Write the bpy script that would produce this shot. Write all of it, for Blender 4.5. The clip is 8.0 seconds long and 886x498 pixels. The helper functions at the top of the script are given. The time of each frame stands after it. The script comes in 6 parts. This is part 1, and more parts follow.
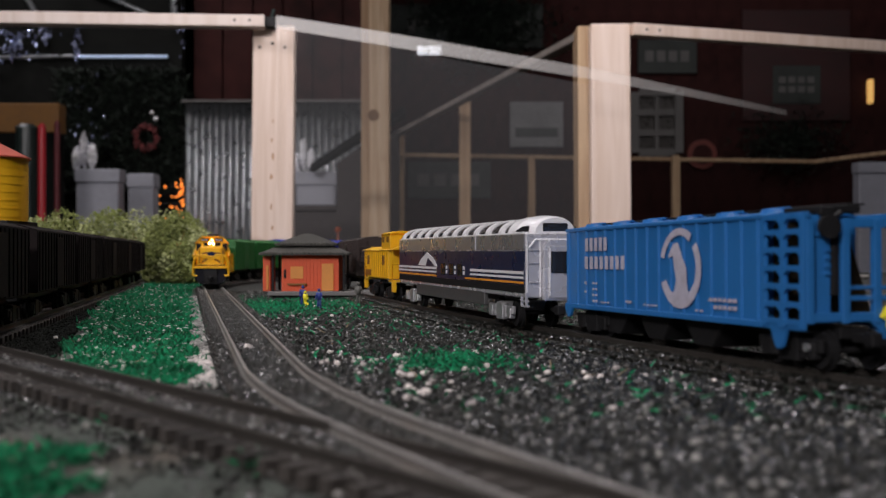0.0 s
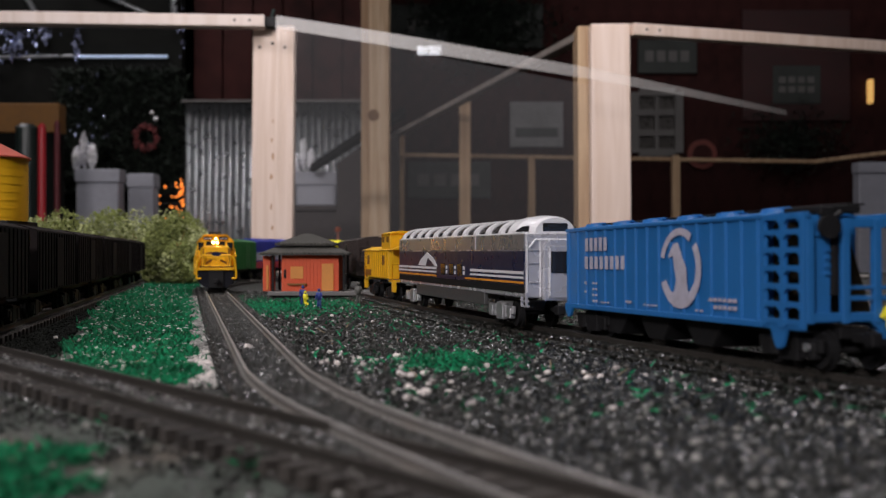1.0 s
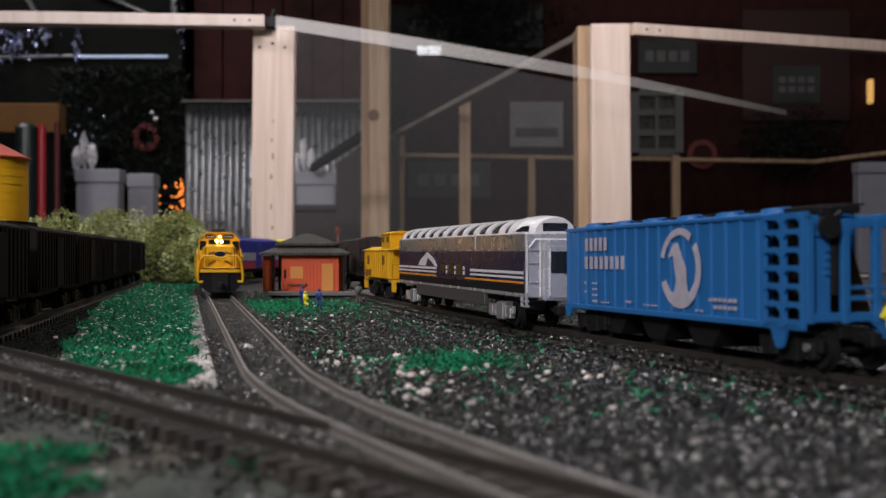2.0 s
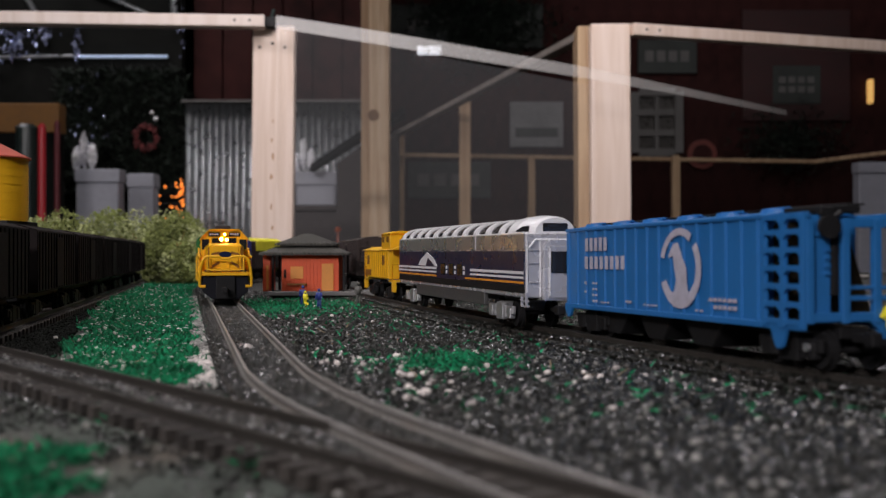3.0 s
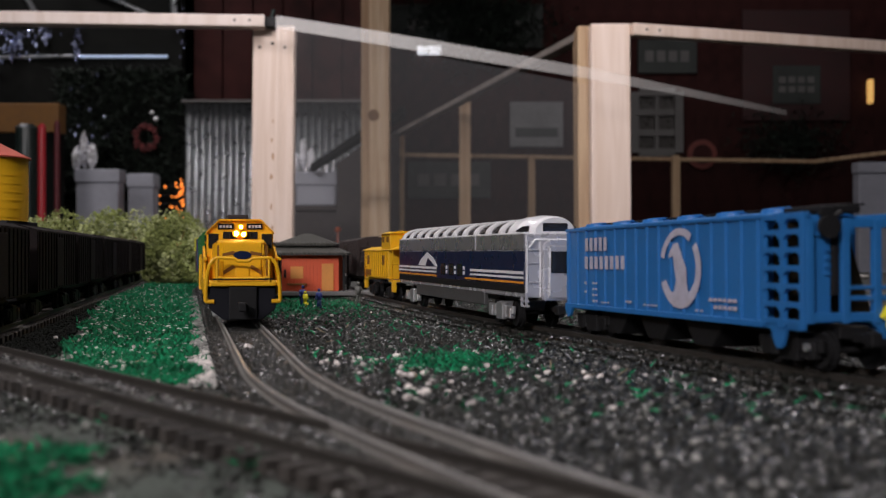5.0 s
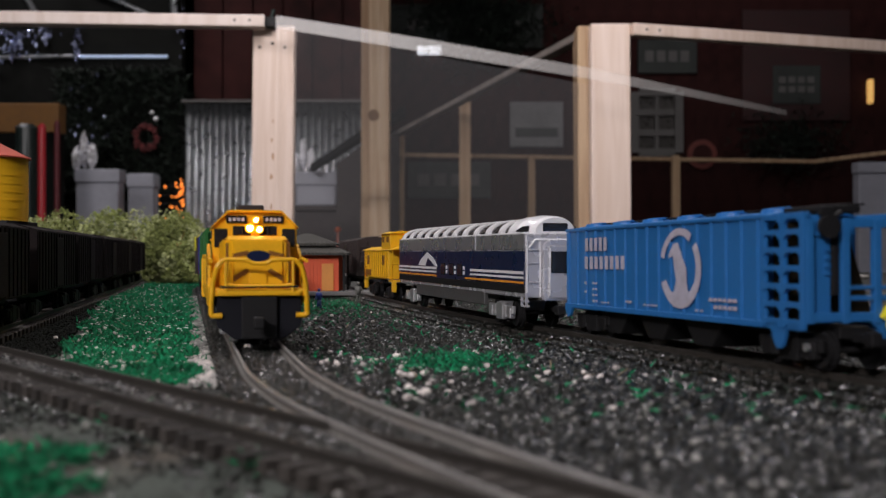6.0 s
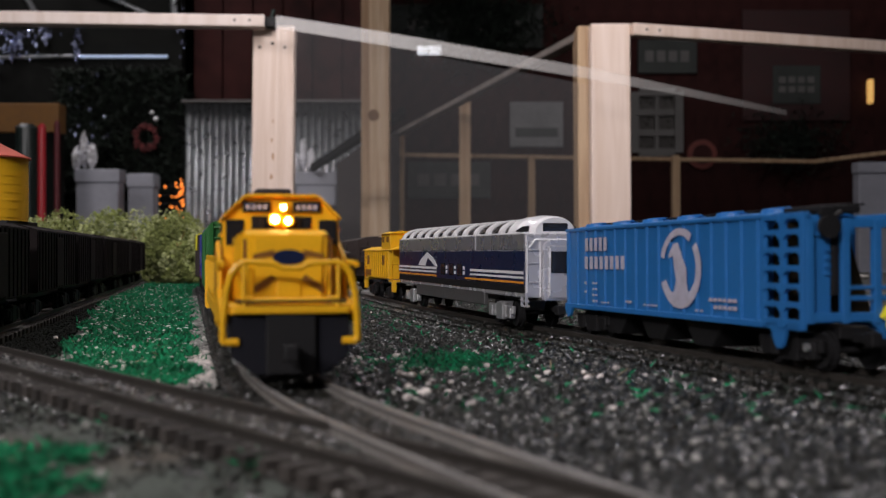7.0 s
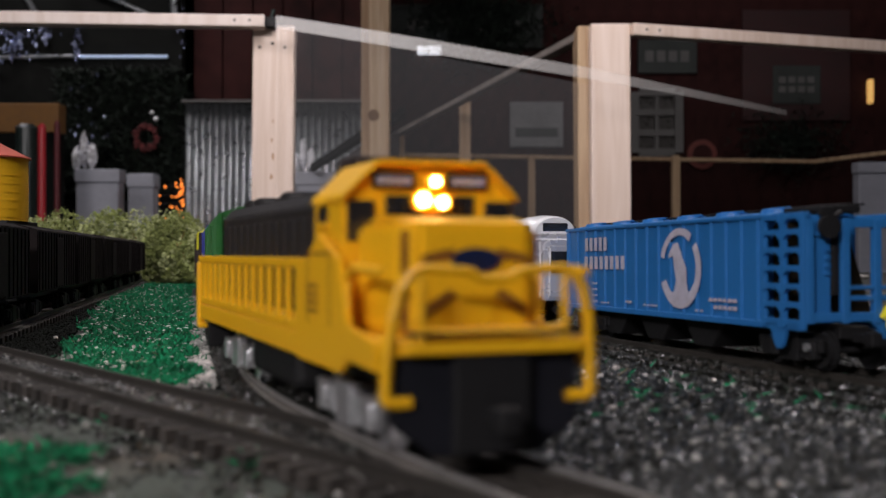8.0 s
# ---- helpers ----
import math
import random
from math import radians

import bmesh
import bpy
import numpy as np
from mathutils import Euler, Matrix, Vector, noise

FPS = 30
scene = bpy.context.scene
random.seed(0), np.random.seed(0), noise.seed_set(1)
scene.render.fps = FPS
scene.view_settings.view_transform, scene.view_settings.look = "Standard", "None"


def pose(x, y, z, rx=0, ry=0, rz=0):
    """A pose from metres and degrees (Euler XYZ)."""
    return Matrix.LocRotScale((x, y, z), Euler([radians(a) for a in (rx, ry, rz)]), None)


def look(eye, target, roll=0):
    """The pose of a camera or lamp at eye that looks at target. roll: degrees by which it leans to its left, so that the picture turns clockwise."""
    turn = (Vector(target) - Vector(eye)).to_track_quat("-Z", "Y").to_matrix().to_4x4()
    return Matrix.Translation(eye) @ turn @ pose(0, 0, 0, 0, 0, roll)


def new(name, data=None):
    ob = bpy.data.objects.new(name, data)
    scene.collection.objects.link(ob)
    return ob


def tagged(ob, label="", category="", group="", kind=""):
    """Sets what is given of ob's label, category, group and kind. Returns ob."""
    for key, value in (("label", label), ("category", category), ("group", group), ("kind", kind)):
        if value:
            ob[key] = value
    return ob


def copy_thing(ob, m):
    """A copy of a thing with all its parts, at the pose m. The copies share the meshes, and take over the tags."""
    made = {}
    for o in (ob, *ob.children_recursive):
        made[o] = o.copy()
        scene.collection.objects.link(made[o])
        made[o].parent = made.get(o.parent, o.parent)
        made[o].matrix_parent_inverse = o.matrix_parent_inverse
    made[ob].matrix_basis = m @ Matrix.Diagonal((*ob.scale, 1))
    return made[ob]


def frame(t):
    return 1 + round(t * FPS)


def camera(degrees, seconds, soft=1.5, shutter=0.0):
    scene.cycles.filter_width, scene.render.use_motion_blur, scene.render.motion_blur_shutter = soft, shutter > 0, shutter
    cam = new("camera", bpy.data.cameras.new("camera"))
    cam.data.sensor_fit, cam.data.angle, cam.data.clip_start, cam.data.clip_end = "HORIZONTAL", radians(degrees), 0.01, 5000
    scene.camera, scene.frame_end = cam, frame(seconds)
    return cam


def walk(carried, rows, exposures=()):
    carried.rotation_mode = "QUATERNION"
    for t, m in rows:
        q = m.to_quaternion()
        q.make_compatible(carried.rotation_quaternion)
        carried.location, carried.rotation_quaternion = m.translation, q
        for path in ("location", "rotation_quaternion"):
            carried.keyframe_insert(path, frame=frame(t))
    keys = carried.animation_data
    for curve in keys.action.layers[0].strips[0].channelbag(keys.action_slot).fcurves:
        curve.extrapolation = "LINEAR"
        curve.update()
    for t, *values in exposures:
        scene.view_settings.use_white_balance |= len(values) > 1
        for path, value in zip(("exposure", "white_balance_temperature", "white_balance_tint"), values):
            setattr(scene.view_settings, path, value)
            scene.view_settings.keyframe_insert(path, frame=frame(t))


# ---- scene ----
cam = camera(43.0, 8.0, soft=1.2, shutter=0.5)
# a compact camera close to its subject: the nearest track and the far room are out of focus
cam.data.dof.use_dof = True
cam.data.dof.focus_distance = 0.62
cam.data.dof.aperture_fstop = 20.0
EYE = pose(0, 0, 0.034, 90.18, 0, 0)
walk(cam, [(0.0, EYE), (8.0, EYE)], [(0.0, 0.0), (8.0, 0.0)])

# ---------------------------------------------------------------- light
world = bpy.data.worlds.new("world")
scene.world = world
world.use_nodes = True
world.node_tree.nodes["Background"].inputs[0].default_value = (0.012, 0.012, 0.014, 1)
world.node_tree.nodes["Background"].inputs[1].default_value = 1.0


def lamp(name, x, y, z, sx, sy, power, color, target):
    data = bpy.data.lights.new(name, "AREA")
    data.shape, data.size, data.size_y, data.energy, data.color = "RECTANGLE", sx, sy, power, color
    ob = new(name, data)
    ob.matrix_world = look((x, y, z), target)
    return ob


# place, length, width, power and the point that each fixture is turned to
# all out of view: lights added and powered to balance the brightness
LAMPS = [((-1.6, -2.7, 1.5), 1.2, 0.12, 80.0, (-0.5, 0.5, 0.0)), ((-0.5, -0.5, 1.15), 0.6, 0.12, 3.4, (-0.15, 0.7, 0.0)), ((-0.05, 0.72, 1.25), 0.6, 0.12, 9.0, (-0.05, 0.73, 0.0)), ((0.0, 1.6, 1.0), 1.2, 0.12, 9.0, (0.0, 2.3, 0.2)),
         ((-1.9, 3.6, 2.4), 1.2, 0.12, 20.0, (-1.5, 4.4, 0.0)), ((1.6, 4.4, 2.4), 1.2, 0.12, 12.0, (1.0, 5.5, 0.0))]
for place, lw, ld, lp, goal in LAMPS:
    aim = (Vector(goal) - Vector(place)).normalized()
    px_, py_, pz_ = Vector(place) + aim * 0.035
    lamp("balance_light", px_, py_, pz_, lw, ld, lp, (1.0, 0.93, 0.95), goal)

# ---------------------------------------------------------------- materials


def mat(name, color, rough=0.6, metal=0.0, var=0.25, scale=60.0, fine=600.0, bump=0.15, dirt=0.0, dirt_color=(0.05, 0.045, 0.04), island=0.0, obj=0.0, spec=0.5, dist=0.0006, coat=0.0):
    """Painted or natural surface with variation at two sizes, wear and fine relief."""
    m = bpy.data.materials.new(name)
    m.use_nodes = True
    nt = m.node_tree
    bsdf = nt.nodes["Principled BSDF"]
    tc = nt.nodes.new("ShaderNodeTexCoord")
    big = nt.nodes.new("ShaderNodeTexNoise")
    big.inputs["Scale"].default_value, big.inputs["Detail"].default_value = scale, 5
    small = nt.nodes.new("ShaderNodeTexNoise")
    small.inputs["Scale"].default_value, small.inputs["Detail"].default_value = fine, 3
    nt.links.new(tc.outputs["Object"], big.inputs["Vector"])
    nt.links.new(tc.outputs["Object"], small.inputs["Vector"])
    mix = nt.nodes.new("ShaderNodeMix")
    mix.data_type = "FLOAT"
    mix.inputs[0].default_value = 0.4
    nt.links.new(big.outputs["Fac"], mix.inputs[2])
    nt.links.new(small.outputs["Fac"], mix.inputs[3])
    rng = nt.nodes.new("ShaderNodeMapRange")
    rng.inputs[1].default_value, rng.inputs[2].default_value = 0.25, 0.75
    rng.inputs[3].default_value, rng.inputs[4].default_value = 1 - var, 1 + var
    nt.links.new(mix.outputs[0], rng.inputs[0])
    hsv = nt.nodes.new("ShaderNodeHueSaturation")
    hsv.inputs["Color"].default_value = (*color, 1)
    value = rng.outputs[0]
    for amount, node, out in ((island, "ShaderNodeNewGeometry", "Random Per Island"), (obj, "ShaderNodeObjectInfo", "Random")):
        if amount:
            src = nt.nodes.new(node)
            r2 = nt.nodes.new("ShaderNodeMapRange")
            r2.inputs[3].default_value, r2.inputs[4].default_value = 1 - amount, 1 + amount
            nt.links.new(src.outputs[out], r2.inputs[0])
            mul = nt.nodes.new("ShaderNodeMath")
            mul.operation = "MULTIPLY"
            nt.links.new(value, mul.inputs[0])
            nt.links.new(r2.outputs[0], mul.inputs[1])
            value = mul.outputs[0]
    nt.links.new(value, hsv.inputs["Value"])
    color_out = hsv.outputs[0]
    if dirt:
        stain = nt.nodes.new("ShaderNodeTexNoise")
        stain.inputs["Scale"].default_value, stain.inputs["Detail"].default_value = scale * 0.5, 8
        nt.links.new(tc.outputs["Object"], stain.inputs["Vector"])
        ramp = nt.nodes.new("ShaderNodeMapRange")
        ramp.inputs[1].default_value, ramp.inputs[2].default_value = 0.48, 0.75
        ramp.inputs[4].default_value = dirt
        nt.links.new(stain.outputs["Fac"], ramp.inputs[0])
        blend = nt.nodes.new("ShaderNodeMix")
        blend.data_type = "RGBA"
        blend.inputs[7].default_value = (*dirt_color, 1)
        nt.links.new(ramp.outputs[0], blend.inputs[0])
        nt.links.new(color_out, blend.inputs[6])
        color_out = blend.outputs[2]
    nt.links.new(color_out, bsdf.inputs["Base Color"])
    rr = nt.nodes.new("ShaderNodeMapRange")
    rr.inputs[3].default_value, rr.inputs[4].default_value = max(rough - 0.12, 0.03), min(rough + 0.12, 1)
    nt.links.new(small.outputs["Fac"], rr.inputs[0])
    nt.links.new(rr.outputs[0], bsdf.inputs["Roughness"])
    bsdf.inputs["Metallic"].default_value = metal
    bsdf.inputs["Specular IOR Level"].default_value = spec
    bsdf.inputs["Coat Weight"].default_value = coat
    if bump:
        b = nt.nodes.new("ShaderNodeBump")
        b.inputs["Strength"].default_value, b.inputs["Distance"].default_value = bump, dist
        nt.links.new(small.outputs["Fac"], b.inputs["Height"])
        nt.links.new(b.outputs[0], bsdf.inputs["Normal"])
    return m


def glow(name, color, strength):
    m = bpy.data.materials.new(name)
    m.use_nodes = True
    b = m.node_tree.nodes["Principled BSDF"]
    b.inputs["Base Color"].default_value = (*color, 1)
    b.inputs["Emission Color"].default_value = (*color, 1)
    b.inputs["Emission Strength"].default_value = strength
    return m


def clear(name, tint=(1, 1, 1), alpha=0.06, rough=0.05):
    """Thin clear sheet: lets the view through and mirrors a little."""
    m = bpy.data.materials.new(name)
    m.use_nodes = True
    b = m.node_tree.nodes["Principled BSDF"]
    b.inputs["Base Color"].default_value = (*tint, 1)
    b.inputs["Roughness"].default_value = rough
    b.inputs["Alpha"].default_value = alpha
    return m


def wood_mat(name, color, dark, size=9.0):
    """Sawn pine: long grain along z, a few knots."""
    m = bpy.data.materials.new(name)
    m.use_nodes = True
    nt = m.node_tree
    b = nt.nodes["Principled BSDF"]
    tc = nt.nodes.new("ShaderNodeTexCoord")
    mp = nt.nodes.new("ShaderNodeMapping")
    mp.inputs["Scale"].default_value = (size * 5, size * 5, size * 0.22)
    info = nt.nodes.new("ShaderNodeObjectInfo")
    add = nt.nodes.new("ShaderNodeVectorMath")
    nt.links.new(tc.outputs["Object"], add.inputs[0])
    nt.links.new(info.outputs["Random"], add.inputs[1])
    nt.links.new(add.outputs[0], mp.inputs[0])
    n = nt.nodes.new("ShaderNodeTexNoise")
    n.inputs["Scale"].default_value, n.inputs["Detail"].default_value, n.inputs["Distortion"].default_value = 1.0, 6, 1.2
    nt.links.new(mp.outputs[0], n.inputs["Vector"])
    knots = nt.nodes.new("ShaderNodeTexVoronoi")
    knots.inputs["Scale"].default_value = size * 0.55
    nt.links.new(add.outputs[0], knots.inputs["Vector"])
    kr = nt.nodes.new("ShaderNodeMapRange")
    kr.inputs[1].default_value, kr.inputs[2].default_value, kr.inputs[3].default_value, kr.inputs[4].default_value = 0.03, 0.14, 0.85, 0.0
    nt.links.new(knots.outputs["Distance"], kr.inputs[0])
    ramp = nt.nodes.new("ShaderNodeValToRGB")
    ramp.color_ramp.elements[0].position, ramp.color_ramp.elements[1].position = 0.32, 0.62
    ramp.color_ramp.elements[0].color, ramp.color_ramp.elements[1].color = (*dark, 1), (*color, 1)
    nt.links.new(n.outputs["Fac"], ramp.inputs[0])
    mix = nt.nodes.new("ShaderNodeMix")
    mix.data_type = "RGBA"
    mix.inputs[7].default_value = (dark[0] * 0.5, dark[1] * 0.4, dark[2] * 0.3, 1)
    nt.links.new(kr.outputs[0], mix.inputs[0])
    nt.links.new(ramp.outputs[0], mix.inputs[6])
    nt.links.new(mix.outputs[2], b.inputs["Base Color"])
    b.inputs["Roughness"].default_value = 0.65
    bp = nt.nodes.new("ShaderNodeBump")
    bp.inputs["Strength"].default_value, bp.inputs["Distance"].default_value = 0.25, 0.002
    nt.links.new(n.outputs["Fac"], bp.inputs["Height"])
    nt.links.new(bp.outputs[0], b.inputs["Normal"])
    return m


M = {}
M["yellow"] = mat("yellow_plastic", (0.88, 0.47, 0.008), 0.42, var=0.12, scale=30, fine=900, bump=0.08, dirt=0.18, dirt_color=(0.30, 0.13, 0.01))
M["yellow_dark"] = mat("yellow_brown_trim", (0.22, 0.09, 0.012), 0.5, var=0.2)
M["black"] = mat("black_plastic", (0.011, 0.011, 0.012), 0.6, var=0.3, dirt=0.15, dirt_color=(0.02, 0.018, 0.016), spec=0.25)
M["pilot"] = mat("pilot_blue_black", (0.008, 0.0085, 0.013), 0.7, var=0.3, spec=0.2)
M["hood"] = mat("hood_black", (0.016, 0.015, 0.016), 0.55, var=0.3, dirt=0.3, dirt_color=(0.04, 0.035, 0.03))
M["steel"] = mat("bright_steel", (0.66, 0.66, 0.68), 0.34, metal=0.8, var=0.15)
M["rail"] = mat("nickel_rail", (0.56, 0.54, 0.52), 0.36, metal=0.7, var=0.3, scale=25, fine=400, dirt=0.5, dirt_color=(0.22, 0.13, 0.08))
M["rail_side"] = mat("rail_side", (0.20, 0.19, 0.175), 0.6, metal=0.3, var=0.5, scale=40, fine=500, dirt=0.7, dirt_color=(0.09, 0.055, 0.035))
M["rail_web"] = mat("rail_rust", (0.062, 0.056, 0.050), 0.5, metal=0.5, var=0.4, scale=30, dirt=0.4, dirt_color=(0.03, 0.025, 0.02))
M["tie"] = mat("tie_brown", (0.036, 0.031, 0.027), 0.75, var=0.4, scale=70, fine=1200, obj=0.5, dirt=0.6, dirt_color=(0.115, 0.10, 0.088))
M["roadbed"] = mat("roadbed_grey", (0.030, 0.027, 0.024), 0.9, var=0.4, scale=120, fine=900, bump=0.8, dist=0.0015)
M["blue"] = mat("hopper_blue", (0.017, 0.142, 0.40), 0.45, var=0.16, scale=30, fine=800, bump=0.08, dirt=0.2, dirt_color=(0.03, 0.085, 0.20))
M["white_print"] = mat("pale_print", (0.58, 0.62, 0.72), 0.6, var=0.2)
M["pink_print"] = mat("worn_print", (0.44, 0.42, 0.50), 0.6, var=0.25, scale=200)
M["silver"] = mat("silver_paint", (0.64, 0.64, 0.68), 0.26, metal=0.45, var=0.08, scale=25, fine=90, bump=0.0)
M["roof_silver"] = mat("dome_silver", (0.95, 0.95, 0.97), 0.22, metal=0.15, var=0.05, scale=25, fine=90, bump=0.0)
M["grey_band"] = mat("grey_band", (0.36, 0.36, 0.38), 0.28, metal=0.6, var=0.12, scale=25, fine=90, bump=0.0)
M["navy"] = mat("navy_paint", (0.009, 0.017, 0.055), 0.3, var=0.15, scale=25, fine=90, spec=0.3, bump=0.0)
M["orange_stripe"] = mat("orange_stripe", (0.75, 0.30, 0.03), 0.5)
M["white_paint"] = mat("white_paint", (0.75, 0.75, 0.78), 0.45, var=0.06)
M["window_dark"] = mat("dark_window", (0.02, 0.02, 0.022), 0.08, var=0.2, spec=0.9)
M["grey_pane"] = mat("grey_pane", (0.05, 0.046, 0.042), 0.3, var=0.4, scale=5, fine=40)
M["skirt"] = mat("grey_skirt", (0.07, 0.07, 0.07), 0.5, var=0.2)
M["caboose"] = mat("caboose_yellow", (0.82, 0.45, 0.01), 0.45, var=0.12, dirt=0.15, dirt_color=(0.4, 0.18, 0.02))
M["brown"] = mat("boxcar_brown", (0.028, 0.017, 0.015), 0.6, var=0.25, dirt=0.2)
M["black_car"] = mat("grimy_black", (0.013, 0.010, 0.010), 0.8, var=0.4, dirt=0.3, dirt_color=(0.018, 0.012, 0.012), spec=0.12)
M["green_car"] = mat("boxcar_green", (0.012, 0.125, 0.02), 0.55, var=0.15, dirt=0.25)
M["blue_car"] = mat("car_deep_blue", (0.030, 0.040, 0.30), 0.5, var=0.15)
M["red_car"] = mat("car_red", (0.45, 0.04, 0.05), 0.5, var=0.15)
M["pale_car"] = mat("car_pale_grey", (0.42, 0.42, 0.45), 0.5, var=0.15)
M["lemon"] = mat("lemon_yellow", (0.80, 0.74, 0.03), 0.5, var=0.15)
M["station"] = mat("station_orange", (0.72, 0.10, 0.030), 0.55, var=0.14, scale=50, dirt=0.15, dirt_color=(0.40, 0.06, 0.02))
M["station_tan"] = mat("station_tan", (0.75, 0.30, 0.06), 0.55, var=0.12)
M["shingle"] = mat("roof_shingle_dark", (0.060, 0.058, 0.050), 0.85, var=0.3, obj=0.25, scale=80)
M["concrete"] = mat("platform_grey", (0.17, 0.165, 0.16), 0.85, var=0.25, dirt=0.3)
M["fig_blue"] = mat("figure_blue", (0.02, 0.04, 0.22), 0.5)
M["fig_grey"] = mat("figure_grey", (0.11, 0.11, 0.10), 0.6)
M["grass_base"] = mat("painted_table", (0.064, 0.078, 0.064), 0.9, var=0.4, scale=34, fine=300, bump=0.5, dirt=0.85, dirt_color=(0.140, 0.070, 0.050), dist=0.001)
M["gravel_base"] = mat("gravel_bed", (0.030, 0.031, 0.027), 0.9, var=0.45, scale=150, fine=500, bump=0.9, dist=0.0015)
M["ballast"] = mat("dark_ballast", (0.012, 0.0125, 0.0105), 0.3, var=0.3, island=0.85, scale=200, spec=0.6)
M["ballast_pale"] = mat("pale_ballast", (0.21, 0.205, 0.19), 0.55, var=0.2, island=0.75, scale=200)
# ballast with the shade of the parked cars put into its colour
M["shade_ballast"] = mat("ballast_in_shade", (0.009, 0.010, 0.008), 0.9, var=0.3, island=0.6, scale=200, spec=0.12)
M["stone"] = mat("white_stone", (0.60, 0.55, 0.52), 0.8, var=0.25, island=0.35, scale=200)
M["grass"] = mat("scenic_grass", (0.003, 0.155, 0.062), 0.7, var=0.65, island=0.85, scale=45, spec=0.25)
M["lichen"] = mat("lichen_green", (0.185, 0.215, 0.060), 0.85, var=0.6, island=0.35, scale=11, fine=60)
M["lichen_pale"] = mat("lichen_pale", (0.38, 0.41, 0.19), 0.85, var=0.55, island=0.35, scale=11, fine=60)
M["tank"] = mat("tank_yellow", (0.80, 0.44, 0.01), 0.5, var=0.12, dirt=0.15, dirt_color=(0.5, 0.22, 0.01))
M["tank_roof"] = mat("tank_roof_red", (0.42, 0.075, 0.045), 0.6, var=0.15)
M["pine"] = wood_mat("pine", (0.70, 0.57, 0.49), (0.60, 0.46, 0.37))
M["pine_warm"] = wood_mat("pine_warm", (0.58, 0.43, 0.28), (0.42, 0.27, 0.15))
M["pine_dark"] = wood_mat("pine_darker", (0.42, 0.29, 0.17), (0.28, 0.17, 0.09))
M["galv"] = mat("galvanised", (0.36, 0.38, 0.39), 0.3, metal=0.85, var=0.35, scale=5, fine=30, bump=0.0)
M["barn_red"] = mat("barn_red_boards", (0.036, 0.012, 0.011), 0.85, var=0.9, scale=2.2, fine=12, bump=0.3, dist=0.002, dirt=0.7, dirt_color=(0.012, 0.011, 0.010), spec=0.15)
# near-black base puts the gloom of the hall into the colour
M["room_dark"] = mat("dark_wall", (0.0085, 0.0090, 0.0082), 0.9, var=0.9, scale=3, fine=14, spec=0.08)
M["floor_dark"] = mat("dark_floor", (0.03, 0.028, 0.026), 0.5, var=0.4, scale=2, fine=40)
M["sign_grey"] = mat("faded_sign", (0.17, 0.17, 0.17), 0.6, var=0.35, scale=6, fine=40)
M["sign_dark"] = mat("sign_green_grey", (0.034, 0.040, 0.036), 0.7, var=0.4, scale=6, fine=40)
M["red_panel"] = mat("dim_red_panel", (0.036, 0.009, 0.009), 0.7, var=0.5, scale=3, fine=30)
M["sash"] = mat("window_sash_grey", (0.115, 0.11, 0.105), 0.6, var=0.2, scale=8)
M["box_grey"] = mat("grey_box", (0.36, 0.37, 0.42), 0.55, var=0.15, scale=6, fine=50)
M["foil"] = mat("crumpled_foil", (0.95, 0.95, 0.98), 0.3, metal=0.25, var=0.1, scale=10, fine=30, bump=1.0, dist=0.02)
M["red_pole"] = mat("red_pole", (0.35, 0.012, 0.02), 0.45, var=0.15, scale=5)
M["ochre"] = mat("ochre_board", (0.17, 0.075, 0.012), 0.7, var=0.3, scale=5, fine=40)
M["dark_green"] = mat("dark_green_metal", (0.012, 0.020, 0.018), 0.4, var=0.3, scale=5)
M["knot"] = mat("brown_knot", (0.40, 0.24, 0.14), 0.6, var=0.4, scale=90)
M["acrylic"] = clear("acrylic_sheet", (0.9, 0.92, 0.95), 0.015, 0.08)
M["tinsel"] = mat("blue_tinsel", (0.45, 0.50, 0.75), 0.25, metal=0.8, var=0.3, island=0.8, bump=0)
M["fir"] = mat("dark_fir", (0.012, 0.019, 0.013), 0.7, var=0.3, island=0.8, scale=5)
M["rail_reflection"] = clear("rail_reflection", (0.85, 0.83, 0.80), 0.15, 0.4)
# alpha falls along the strip, so the drawn reflection fades out
nt = M["rail_reflection"].node_tree
tc = nt.nodes.new("ShaderNodeTexCoord")
sep = nt.nodes.new("ShaderNodeSeparateXYZ")
grad = nt.nodes.new("ShaderNodeMapRange")
grad.inputs[1].default_value, grad.inputs[2].default_value, grad.inputs[3].default_value, grad.inputs[4].default_value = 0.0, 1.02, 0.26, 0.03
nt.links.new(tc.outputs["Object"], sep.inputs[0])
nt.links.new(sep.outputs[0], grad.inputs[0])
nt.links.new(grad.outputs[0], nt.nodes["Principled BSDF"].inputs["Alpha"])
M["headlight"] = glow("headlight", (1.0, 0.52, 0.15), 60.0)
M["ember"] = glow("string_bulb", (1.0, 0.26, 0.04), 1.7)
M["tube"] = glow("fixture_tube", (0.80, 0.88, 1.0), 3.0)
M["tube_dim"] = glow("tube_reflection", (0.50, 0.62, 0.85), 0.34)
M["amber_lamp"] = glow("amber_lamp", (1.0, 0.55, 0.16), 0.55)

# ---------------------------------------------------------------- mesh helpers (millimetres)


